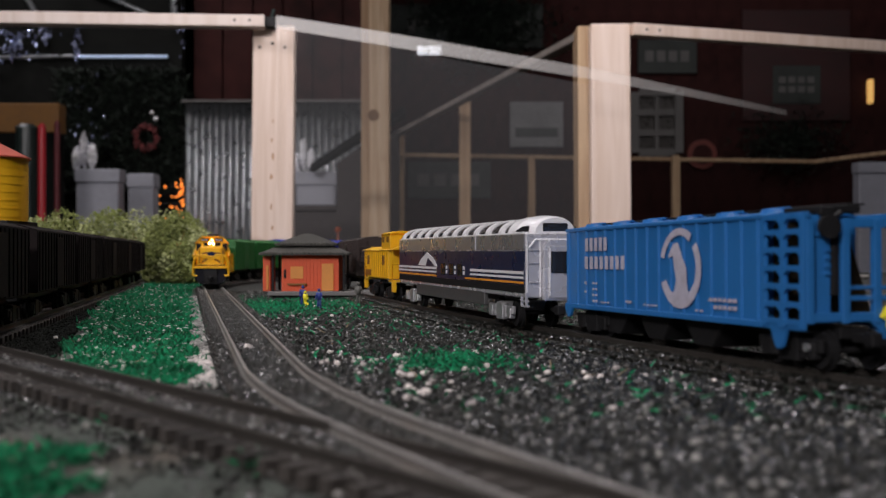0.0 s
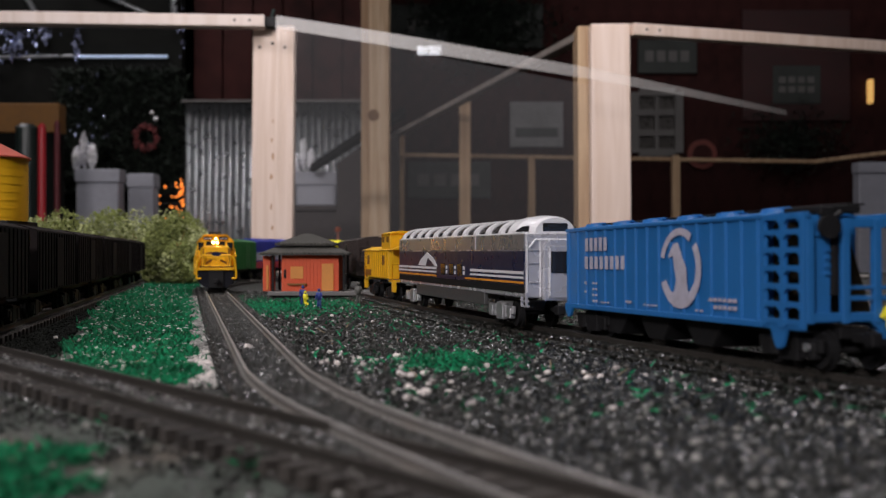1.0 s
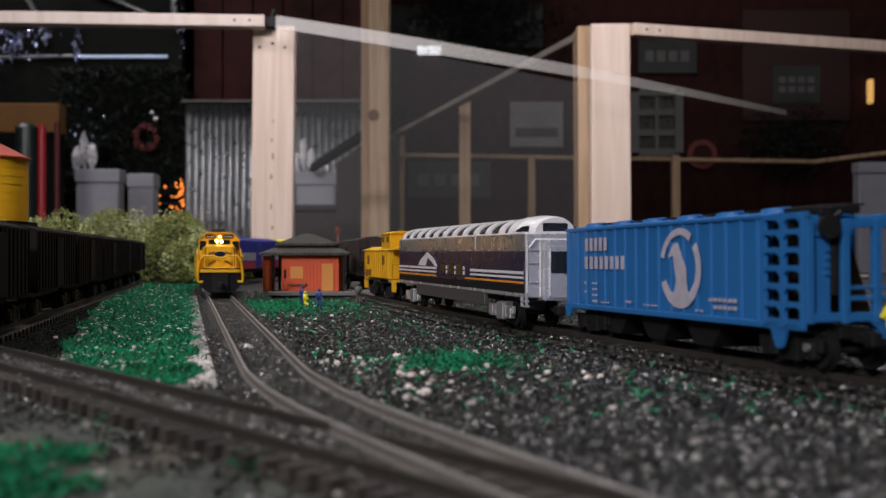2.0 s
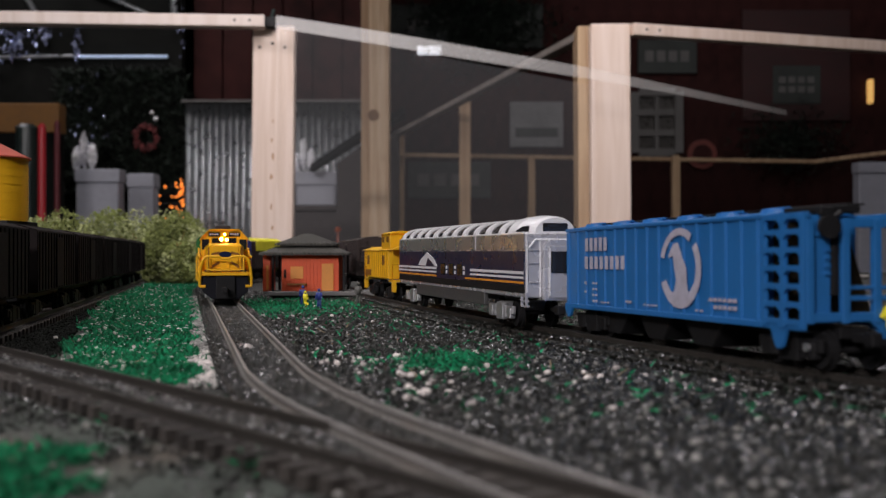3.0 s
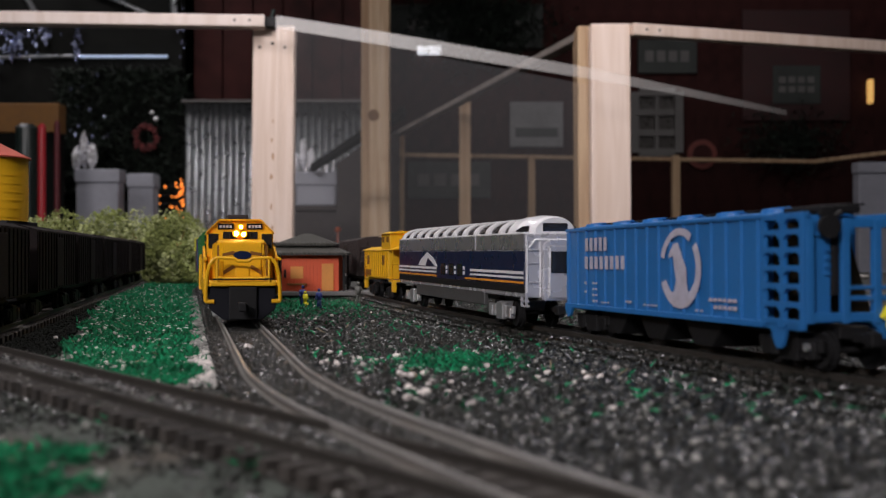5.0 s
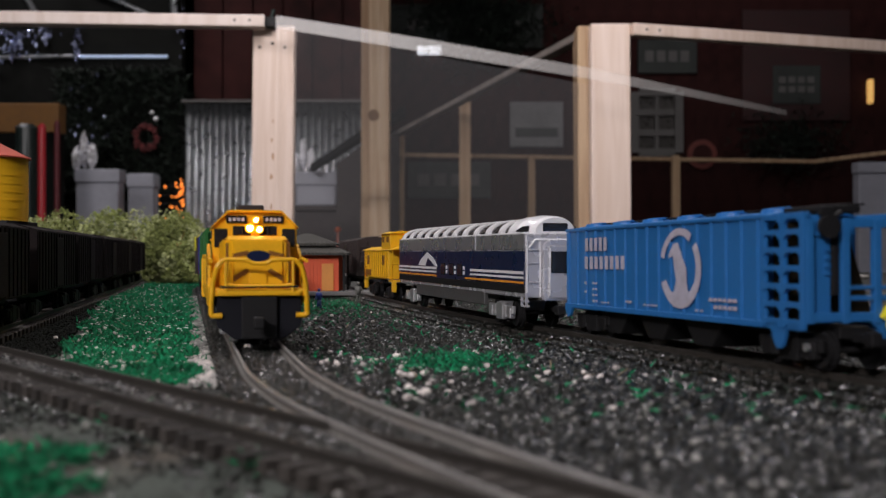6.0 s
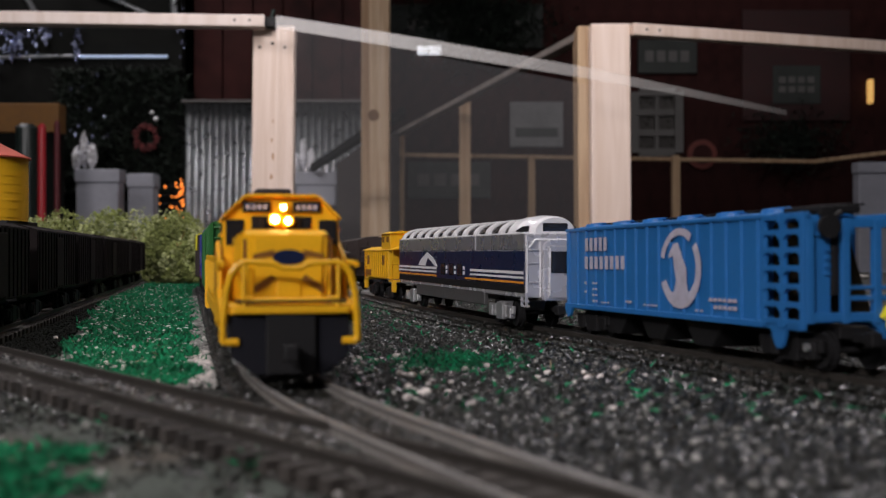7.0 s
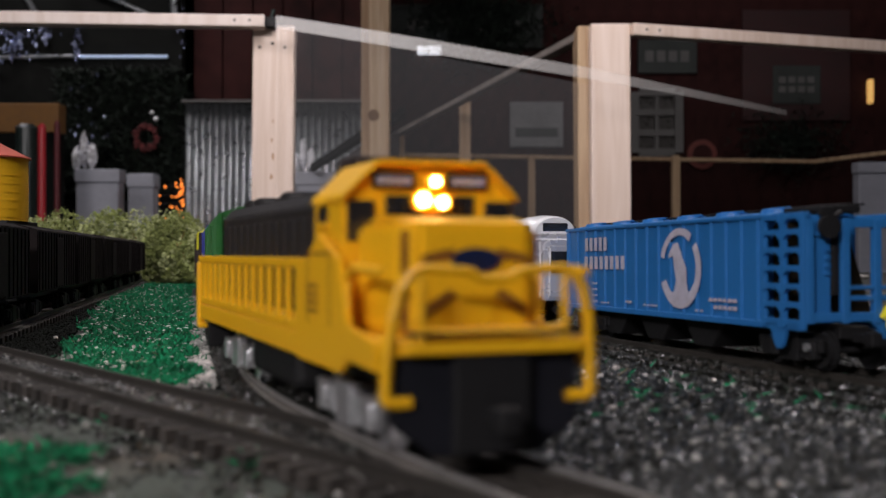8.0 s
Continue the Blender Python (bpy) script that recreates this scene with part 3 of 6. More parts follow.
def coupler(parent, x, sgn):
    bm = B()
    box(bm, min(x, x + sgn * 9), max(x, x + sgn * 9), -1.4, 1.4, 7.6, 10.2, 0.4)
    box(bm, min(x + sgn * 7, x + sgn * 11), max(x + sgn * 7, x + sgn * 11), -2.6, 1.2, 6.8, 11.0, 0.6)
    return part("coupler", bm, M["black"], parent)


def locomotive():
    t = thing("diesel_locomotive", "yellow diesel locomotive with black hood and lit headlights", "locomotive")
    # frame and walkway
    bm = B()
    box(bm, -100, 98, -17.2, 17.2, 18.2, 20.6, 0.4)
    part("walkway", bm, M["yellow"], t)
    for s in (-1, 1):
        bm = B()
        box(bm, -100, 70, s * 16.6 - 0.8, s * 16.6 + 0.8, 13.6, 18.1, 0.3)
        part("side_sill", bm, M["yellow"], t)
    bm = B()
    box(bm, -92, 88, -10, 10, 11.0, 18.4, 0.5)
    box(bm, -24, 24, -14.5, 14.5, 4.5, 14.0, 2.2)
    part("fuel_tank", bm, M["black"], t)
    # long hood with doors, fans and stacks
    bm = B()
    prism(bm, [(-10.5, 20.4), (10.5, 20.4), (10.5, 44.0), (8.0, 47.2), (-8.0, 47.2), (-10.5, 44.0)], "x", -93, 50, 0.4)
    part("long_hood", bm, M["hood"], t, "black long hood")
    hood_door = B()
    box(hood_door, -4.2, 4.2, -0.3, 0.3, -8.6, 8.6, 0.15)
    box(hood_door, 2.8, 3.4, -0.6, 0.6, -1, 1)
    me_door = mesh_of("hood_door", hood_door, M["hood"])
    for s in (-1, 1):
        for k in range(13):
            d = new("hood_door", me_door)
            d.parent = t
            d.matrix_local = mm(-84 + k * 9.6, s * 10.6, 33.0)
    fan = B()
    rod(fan, (0, 0, 0), (0, 0, 2.0), 6.0, 24)
    rod(fan, (0, 0, 2.0), (0, 0, 2.6), 5.2, 24)
    me_fan = mesh_of("roof_fan", fan, M["hood"])
    for x in (-82, -66, -30):
        f = new("roof_fan", me_fan)
        f.parent = t
        f.matrix_local = mm(x, 0, 47.1)
    bm = B()
    box(bm, 27, 40, -5.4, 5.4, 47, 53.6, 0.6)
    part("exhaust_housing", bm, M["brown"], t, "dark brown exhaust housing")
    # cab
    cabin = [(-16.1, 20.4), (16.1, 20.4), (16.1, 43.8), (10.2, 49.6), (-10.2, 49.6), (-16.1, 43.8)]
    bm = B()
    prism(bm, cabin, "x", 48, 69, 0.5)
    cab = part("cab", bm, M["yellow"], t)
    bm = B()
    prism(bm, [(-10.5, 49.4), (10.5, 49.4), (10.0, 50.4), (-10.0, 50.4)], "x", 47.0, 71.0, 0.3)
    prism(bm, [(-16.7, 43.3), (-16.1, 44.4), (-10.2, 50.3), (-10.2, 49.4)], "x", 47.2, 70.6)
    prism(bm, [(16.7, 43.3), (10.2, 49.4), (10.2, 50.3), (16.1, 44.4)], "x", 47.2, 70.6)
    part("cab_roof", bm, M["yellow"], t)
    # windshields: outer quarter panes and dark centre pair behind a frame
    for s in (-1, 1):
        bm = B()
        box(bm, 68.7, 69.5, s * 12.9 - 2.5, s * 12.9 + 2.5, 36.0, 43.2, 0.3)
        part("side_windshield", bm, M["window_dark"], cab, "dark cab window")
        bm = B()
        box(bm, 68.7, 69.5, s * 4.9 - 3.5, s * 4.9 + 3.5, 40.6, 44.2, 0.3)
        part("windshield", bm, M["window_dark"], cab, "dark cab window")
        bm = B()
        box(bm, 52.0, 58.5, s * 16.0 - 0.5, s * 16.0 + 0.5, 39.4, 42.6, 0.4)
        part("cab_side_window", bm, M["window_dark"], cab, "dark cab window")
        bm = B()
        for z0, z1 in ((38.6, 39.4), (42.6, 43.4)):
            box(bm, 51.2, 59.3, s * 16.2 - 0.6, s * 16.2 + 0.6, z0, z1, 0.2)
        part("window_frame", bm, M["yellow"], cab)
        # number boards carry plain bars
        bm = B()
        box(bm, 68.8, 70.0, s * 7.0 - 3.9, s * 7.0 + 3.9, 45.2, 48.3, 0.3)
        board = part("number_board", bm, M["window_dark"], cab, "dark number board")
        bm = B()
        for k in range(4):
            box(bm, 70.0, 70.2, s * 7.0 - 3.0 + k * 1.6, s * 7.0 - 1.9 + k * 1.6, 46.1, 47.4)
        part("number_bars", bm, M["pink_print"], board, "pale bars")
    # headlights: one above, two below
    for y, z, r in ((0.3, 46.6, 0.85), (-2.0, 43.3, 1.2), (1.6, 42.9, 1.0)):
        bm = B()
        rod(bm, (68.6, y, z), (71.2, y, z), r + 0.7, 16)
        hs = part("headlight_housing", bm, M["yellow"], cab)
        bm = B()
        bmesh.ops.create_uvsphere(bm, u_segments=12, v_segments=8, radius=r, matrix=Matrix.Translation((71.0, y, z)))
        part("headlight", bm, M["headlight"], hs, "glowing warm headlight")
    # wide nose
    bm = B()
    prism(bm, [(69, -13.6), (87, -12.0), (91, -9.6), (91, 9.6), (87, 12.0), (69, 13.6)], "z", 20.4, 38.8, 0.9)
    nose = part("nose", bm, M["yellow"], t)
    bm = B()
    prism(bm, [(68.5, 38.4), (89.0, 38.4), (83, 39.9), (68.5, 40.4)], "y", -11.4, 11.4, 0.7)
    part("nose_top", bm, M["yellow"], t)
    # emblem: dark oval with wings
    bm = B()
    rod(bm, (90.8, 0, 32.8), (91.5, 0, 32.8), 2.0, 20)
    bmesh.ops.scale(bm, vec=(1, 2.1, 1), verts=bm.verts)
    part("emblem", bm, M["navy"], nose, "dark oval emblem")
    for s in (-1, 1):
        bm = B()
        prism(bm, [(s * 3.5, 33.0), (s * 9.2, 32.4), (s * 9.2, 33.6), (s * 3.8, 34.8)], "x", 90.9, 91.3)
        part("emblem_wing", bm, M["yellow_dark"], nose, "dark painted wing stripe")
        bm = B()
        prism(bm, [(s * 3.2, 27.0), (s * 9.0, 23.2), (s * 9.0, 25.4), (s * 4.4, 28.2)], "x", 90.9, 91.3)
        part("nose_stripe", bm, M["yellow_dark"], nose, "dark painted slanting stripe")
    for q in (-1, 1):
        bm = B()
        tube(bm, [(91.2, q * 10.6, 23), (92.4, q * 10.6, 23), (92.4, q * 10.6, 30), (91.0, q * 10.6, 30)], 0.4)
        part("grab_iron", bm, M["yellow"], nose)
        bm = B()
        box(bm, 87.6, 89.2, q * 11.2 - 0.5, q * 11.2 + 0.5, 21.5, 37.5)
        part("corner_seam", bm, M["yellow_dark"], nose, "dark seam")
        bm = B()
        box(bm, 69.6, 70.3, q * 4.9 - 0.25, q * 4.9 + 0.25, 40.8, 44.0)
        part("wiper", bm, M["black"], cab, "thin black wiper")
        bm = B()
        for x0 in (50.4, 66.6):
            box(bm, x0 - 0.25, x0 + 0.25, q * 17.92 - 0.1, q * 17.92 + 0.1, 21, 34)
        box(bm, 50.4, 66.6, q * 17.92 - 0.1, q * 17.92 + 0.1, 33.6, 34.1)
        part("cab_door_seam", bm, M["yellow_dark"], cab, "dark door seam")
        bm = B()
        for k in range(4):
            box(bm, 50, 58, q * 18.0 - 0.15, q * 18.0 + 0.15, 23 + k * 1.5, 23.7 + k * 1.5)
        part("louver", bm, M["yellow_dark"], cab, "dark louver slots")
    bm = B()
    box(bm, 97.2, 99.6, -14.0, 14.0, 21.2, 22.0, 0.2)
    part("tread_edge", bm, M["black"], t, "dark tread edge")
    bm = B()
    box(bm, 90.8, 91.6, -3.2, 3.2, 22.0, 27.0, 0.3)
    part("nose_door", bm, M["yellow"], nose)
    # pilot, steps, front railing
    bm = B()
    prism(bm, [(-15.2, 18.6), (15.2, 18.6), (15.2, 7.4), (9, 2.6), (-9, 2.6), (-15.2, 7.4)], "x", 92, 97, 0.4)
    pilot = part("pilot", bm, M["pilot"], t, "dark blue-black pilot plate")
    # black block before the plate stands in for the dark opening
    bm = B()
    box(bm, 96.5, 98.6, -6.4, 6.4, 2.8, 18.2, 0.4)
    part("opening_block", bm, M["black"], pilot, "black block standing in for the dark central opening")
    bm = B()
    box(bm, 95, 99.5, -14.8, 14.8, 18.4, 20.2, 0.4)
    part("anticlimber", bm, M["yellow"], t)
    bm = B()
    tube(bm, [(99, -13.4, 31.0), (99, -12.0, 31.6), (99, -4.2, 31.2), (99, -2.4, 30.0), (99, 2.4, 30.0), (99, 4.2, 31.2), (99, 12.0, 31.6), (99, 13.4, 31.0)], 0.72, 8)
    railing = part("front_railing", bm, M["yellow"], t)
    bm = B()
    tube(bm, [(99, -12.2, 22.6), (99, -9.0, 21.9), (99, 9.0, 21.9), (99, 12.2, 22.6)], 0.6, 8)
    part("crossbar", bm, M["yellow"], railing)
    for y in (-12.0, 12.0):
        bm = B()
        tube(bm, [(99, y, 20), (99, y, 31.4)], 0.6, 8)
        part("stanchion", bm, M["yellow"], railing)
    # bent corner handrails that end in a step
    for s in (-1, 1):
        bm = B()
        tube(bm, [(99, s * 13.4, 31.0), (98.8, s * 15.2, 28.6), (98.4, s * 16.4, 24.0), (97.6, s * 17.1, 17.0), (97.2, s * 17.2, 11.4)], 0.95, 8)
        tube(bm, [(97.2, s * 17.2, 11.8), (97.2, s * 16.6, 11.2), (97.2, s * 13.2, 11.2)], 1.0, 8)
        part("corner_step", bm, M["yellow"], t)
        bm = B()
        box(bm, -98.2, -95.8, s * 17.0 - 1.1, s * 17.0 + 1.1, 11.0, 31.0, 0.5)
        box(bm, -98.6, -94.8, min(s * 17.8, s * 13.4), max(s * 17.8, s * 13.4), 10.6, 12.2, 0.4)
        part("rear_step", bm, M["yellow"], t)
    bm = B()
    box(bm, -97, -92, -15.2, 15.2, 5, 18.4, 0.4)
    part("rear_pilot", bm, M["black"], t, "black pilot plate")
    # moulded side railings with thick stanchions, and cab-side steps
    for s in (-1, 1):
        bm = B()
        box(bm, -98, 44, s * 17.0 - 0.6, s * 17.0 + 0.6, 31.0, 33.0, 0.3)
        railing = part("side_railing", bm, M["yellow"], t)
        for k in range(15):
            x = -97 + k * 9.7
            bm = B()
            box(bm, x - 1.25, x + 1.25, s * 17.0 - 0.55, s * 17.0 + 0.55, 19.8, 31.3, 0.2)
            part("stanchion", bm, M["yellow"], railing)
        bm = B()
        prism(bm, [(40, 13.4), (74, 13.4), (78, 16), (94, 15.5), (94, 20), (78, 22), (72, 33), (58, 37.5), (48, 33), (40, 32.8)], "y", s * 17.3 - 0.6, s * 17.3 + 0.6, 0.25)
        part("cab_side_skirt", bm, M["yellow"], t)
        bm = B()
        tube(bm, [(76, s * 17.2, 20), (76, s * 17.2, 29.5), (80, s * 17.2, 31.5), (96, s * 17.2, 31.0)], 0.75, 8)
        part("step_railing", bm, M["yellow"], t)
    truck(t, 57, 31, True)
    truck(t, -57, 31, True)
    coupler(t, 96, 1)
    coupler(t, -96, -1)
    return t


LOCO = locomotive()

# ---------------------------------------------------------------- rolling stock


def body_side(bm, length, half, z0, z1):
    prism(bm, [(-half, z0), (half, z0), (half, z1), (half * 0.5, z1 + 2.6), (-half * 0.5, z1 + 2.6), (-half, z1)], "x", -length / 2, length / 2, 0.4)
    return bm


def boxcar(name, label, main, lower=None, length=124.0, top=50.0, band=None, half=16.5):
    t = thing(name, label, "freight car")
    bm = B()
    body_side(bm, length, half, 13.5, top)
    part("body", bm, main, t)
    if lower:
        for s in (-1, 1):
            bm = B()
            box(bm, -length / 2 + 0.5, length / 2 - 0.5, s * (half + 0.2) - 0.35, s * (half + 0.2) + 0.35, 14, 22.5, 0.2)
            part("lower_panel", bm, lower, t)
            bm = B()
            box(bm, -length / 2 + 0.5, length / 2 - 0.5, s * (half + 0.2) - 0.35, s * (half + 0.2) + 0.35, 24, 34, 0.2)
            part("middle_panel", bm, band, t)
    rib = B()
    box(rib, -0.5, 0.5, -0.4, 0.4, 14.5, top - 0.8, 0.15)
    me_rib = mesh_of("side_rib", rib, main)
    n = int(length / 9.5)
    for s in (-1, 1):
        for k in range(n):
            x = -length / 2 + 4 + k * (length - 8) / (n - 1)
            o = new("side_rib", me_rib)
            o.parent = t
            o.matrix_local = mm(x, s * (half + 0.2))
        bm = B()
        box(bm, -13, 13, s * (half + 0.5) - 0.5, s * (half + 0.5) + 0.5, 15, top - 3, 0.3)
        part("sliding_door", bm, main, t)
    bm = B()
    box(bm, -length / 2 + 2, length / 2 - 2, -3, 3, top + 2.6, top + 3.5, 0.2)
    part("roof_walk", bm, main, t)
    for e in (-1, 1):
        bm = B()
        for z in np.linspace(17, top - 2, 7):
            tube(bm, [(e * (length / 2 + 1.2), -14.5, z), (e * (length / 2 + 1.2), -7.5, z)], 0.4)
        for y in (-14.5, -7.5):
            tube(bm, [(e * (length / 2 + 1.2), y, 15), (e * (length / 2 + 1.2), y, top)], 0.4)
            tube(bm, [(e * (length / 2 + 1.2), y, 18), (e * (length / 2 - 0.5), y, 18)], 0.4)
        part("end_ladder", bm, main, t)
        truck(t, e * (length / 2 - 20), 20, False, r=4.8)
        coupler(t, e * (length / 2 - 1), e)
    bm = B()
    box(bm, -length / 2 + 3, length / 2 - 3, -6, 6, 9, 13.8, 0.3)
    part("underframe", bm, M["black"], t)
    return t


def hopper_open(name, label, main, length=138.0, top=43.0, load=True):
    t = thing(name, label, "freight car")
    bm = B()
    prism(bm, [(-length / 2, top), (-length / 2, 24), (-length / 2 + 26, 10), (length / 2 - 26, 10), (length / 2, 24), (length / 2, top)], "y", -16, 16, 0.4)
    part("body", bm, main, t)
    rib = B()
    box(rib, -0.9, 0.9, -0.9, 0.9, 12, top - 0.4, 0.2)
    me_rib = mesh_of("side_rib", rib, main)
    for s in (-1, 1):
        for k in range(11):
            o = new("side_rib", me_rib)
            o.parent = t
            o.matrix_local = mm(-length / 2 + 3 + k * (length - 6) / 10, s * 16.6)
        bm = B()
        box(bm, -length / 2 - 0.5, length / 2 + 0.5, s * 16.8 - 1.0, s * 16.8 + 1.0, top - 1.6, top + 0.8, 0.3)
        part("top_rail", bm, main, t)
        bm = B()
        box(bm, -length / 2, length / 2, s * 16.4 - 0.8, s * 16.4 + 0.8, 11, 13.5, 0.3)
        part("side_sill", bm, main, t)
    if load:
        bm = B()
        bmesh.ops.create_grid(bm, x_segments=40, y_segments=10, size=0.5)
        for v in bm.verts:
            x, y = v.co.x * (length - 3), v.co.y * 31
            v.co = Vector((x, y, top - 1 + 3.5 * (1 - (2 * v.co.y) ** 2) * (1 - (2 * v.co.x) ** 8) + 1.3 * noise.noise((x * 0.3, y * 0.3, 2))))
        part("coal_load", bm, M["black_car"], t, "heaped black load")
    for e in (-1, 1):
        truck(t, e * (length / 2 - 18), 20, False, r=4.8)
        coupler(t, e * (length / 2 - 1), e)
    return t


def covered_hopper():
    t = thing("covered_hopper_car", "blue ribbed covered hopper car with pale round emblem", "freight car", pose(0.0910, 0.4144, 0, 0, -0.5, -74.4))
    x_far, x_body, x_end = -79.0, 76.0, 99.0
    bm = B()
    prism(bm, [(x_far, 44.2), (x_far, 11.6), (x_body, 11.6), (x_body, 44.2)], "y", -16.4, 16.4, 0.5)
    body = part("body", bm, M["blue"], t)
    rib = B()
    prism(rib, [(-0.8, -0.5), (0.8, -0.5), (0.45, 0.55), (-0.45, 0.55)], "z", 12.4, 43.4)
    me_rib = mesh_of("side_rib", rib, M["blue"])
    for s in (-1, 1):
        for k in range(17):
            o = new("side_rib", me_rib)
            o.parent = t
            o.matrix_local = mm(-76.5 + k * 9.4, s * 16.6, 0, 180 if s < 0 else 0)
        bm = B()
        box(bm, x_far - 0.5, x_body + 1, s * 16.7 - 0.6, s * 16.7 + 0.6, 43.4, 44.8, 0.3)
        part("eave_rail", bm, M["blue"], t)
        bm = B()
        box(bm, x_far - 0.5, x_end, s * 16.8 - 0.6, s * 16.8 + 0.6, 11.0, 13.0, 0.3)
        part("side_sill", bm, M["blue"], t)
        # side ladder by the end: on the brake-end corner; three stiles, deep tapered treads
        if s < 0:
            bm = B()
            box(bm, 87.4, 89.6, s * 17.0 - 0.8, s * 17.0 + 0.8, 11.4, 44.6, 0.25)
            ladder = part("ladder", bm, M["blue"], t)
            for x in (78.5, 98.2):
                bm = B()
                box(bm, x - 1.0, x + 1.0, s * 17.0 - 0.7, s * 17.0 + 0.7, 11.4, 44.6, 0.25)
                part("stile", bm, M["blue"], ladder)
            for z in (13.2, 18.2, 23.4, 28.6, 33.8, 39.0, 43.4):
                for xa, xb in ((78.6, 87.4), (89.6, 98.2)):
                    bm = B()
                    prism(bm, [(xa, z + 0.9), (xb, z + 0.9), (xb, z - 1.9), (xb - 1.8, z - 0.6), (xa + 1.8, z - 0.6), (xa, z - 1.9)], "y", s * 17.1 - 0.8, s * 17.1 + 0.8)
                    part("rung", bm, M["blue"], ladder)
        for x, low in ((86.0, 5.4), (-76.0, 7.2)):
            bm = B()
            prism(bm, [(x - 4.6, 11.6), (x + 4.6, 11.6), (x + 2.6, low + 0.8), (x + 1.2, low), (x - 1.4, low), (x - 2.2, low + 1.6)], "y", s * 16.8 - 0.6, s * 16.8 + 0.6, 0.25)
            part("stirrup_step", bm, M["blue"], t)
    bm = B()
    prism(bm, [(-16.6, 44.3), (16.6, 44.3), (9, 45.8), (-9, 45.8)], "x", x_far - 0.5, x_body + 2, 0.4)
    part("roof", bm, M["blue"], t)
    hatch = B()
    rod(hatch, (0, 0, 0), (0, 0, 1.7), 5.6, 16, 5.0)
    box(hatch, -6.6, 6.6, -0.8, 0.8, 1.4, 2.3, 0.3)
    me_h = mesh_of("roof_hatch", hatch, M["blue"])
    for k in range(6):
        for y in (-7.6, 7.6):
            o = new("roof_hatch", me_h)
            o.parent = t
            o.matrix_local = mm(-66 + k * 27.4, y, 44.8)
    bm = B()
    for y in (-2.0, 0, 2.0):
        box(bm, x_far - 1, x_end, y - 0.7, y + 0.7, 46.6, 47.2, 0.15)
    for k in range(13):
        box(bm, -76 + k * 13.6, -74.6 + k * 13.6, -3, 3, 45.4, 46.8)
    part("roof_walk", bm, M["black"], t, "black roof walkway")
    # open end: slope sheet, corner panel, posts, cross beams
    # near-black brown puts the dimness inside the open end into the colour
    bm = B()
    prism(bm, [(75.5, 43.8), (75.5, 13), (90, 13)], "y", -12.5, 12.5, 0.4)
    part("slope_sheet", bm, mat("dark_slope", (0.014, 0.011, 0.006), 0.8, var=0.6, scale=40, spec=0.1), t, "slope sheet coloured near black for the dark open end")
    posts = ((-15.2, 1.2), (-3.6, 1.25), (6.8, 1.25), (15.2, 1.2))
    for y, half in posts:
        bm = B()
        box(bm, 97.2, 99.4, y - half, y + half, 13.0, 42.6, 0.3)
        part("end_post", bm, M["blue"], t)
    for z, half, y0_, y1_ in ((41.6, 1.35, -5.0, 16.4), (14.8, 1.3, -16.4, 16.4), (23.2, 0.55, -3.0, 15.0), (20.2, 0.7, -3.0, 15.0)):
        bm = B()
        box(bm, 97.0, 99.2, y0_, y1_, z - half, z + half, 0.25)
        part("end_beam", bm, M["blue"], t)
    for s in (-1, 1):
        bm = B()
        box(bm, x_body, 99, s * 15.8 - 0.7, s * 15.8 + 0.7, 42.8, 44.6, 0.25)
        part("corner_rail", bm, M["blue"], t)
    bm = B()
    box(bm, 95.6, 97.6, -15.4, -7.6, 13, 43.8, 0.4)
    panel = part("end_panel", bm, M["blue"], t)
    for z in (38.2, 33.8, 31.6, 29.4, 27.2):
        bm = B()
        box(bm, 97.5, 98.6, -9.8 if z < 36 else -15.2, -8.2 if z < 36 else -6.2, z - 0.45, z + 0.45, 0.15)
        part("bracket", bm, M["blue"], panel)
    bm = B()
    prism(bm, [(4.0, 13.6), (9.5, 13.6), (9.5, 6.5), (8.2, 6.5), (7.4, 11.2)], "x", 97.4, 99.0, 0.2)
    part("corner_brace", bm, M["blue"], t)
    bm = B()
    tube(bm, [(99.8, 7.4, 14.5), (100.4, 8.8, 17.4), (100.4, 9.4, 11.0)], 0.7)
    part("uncoupling_lever", bm, M["lemon"], t, "yellow uncoupling lever")
    bm = B()
    rod(bm, (100.0, -10.2, 40.4), (101.4, -10.2, 40.4), 3.4, 20)
    tube(bm, [(100, -10.2, 42), (100, -6.0, 44.4), (98, -6, 44.6)], 0.8)
    box(bm, 98.4, 100.2, -12.6, -8.0, 43.4, 46.2, 0.5)
    part("brake_wheel", bm, M["black"], t, "black brake wheel")
    bm = B()
    box(bm, x_body + 3, 99.5, -11, 1.0, 44.4, 46.6, 0.5)
    part("brake_platform", bm, M["black"], t, "black end platform")
    # black strip stands in for the dark gap between panel and post
    bm = B()
    box(bm, 96, 98, -7.4, -5.0, 21, 41, 0.4)
    part("gap_strip", bm, M["black"], t, "black upright strip standing in for the dark gap")
    bm = B()
    box(bm, x_far + 2, x_end - 1, -5, 5, 8.5, 11.8, 0.3)
    for k in range(3):
        x = -40 + k * 36
        prism(bm, [(x - 15, 11.8), (x + 15, 11.8), (x + 6, 2.2), (x - 6, 2.2)], "y", -12, 12, 0.3)
    part("discharge_bay", bm, M["black"], t, "dark discharge bays")
    # far end ladder
    for y in (-15.4, -8.0):
        bm = B()
        box(bm, -81.2, -80.0, y - 0.6, y + 0.6, 12, 43, 0.2)
        part("end_stile", bm, M["blue"], t)
    for z in np.linspace(15, 41, 6):
        bm = B()
        box(bm, -81.2, -80.0, -15.4, -8.0, z - 0.5, z + 0.5)
        part("end_rung", bm, M["blue"], t)
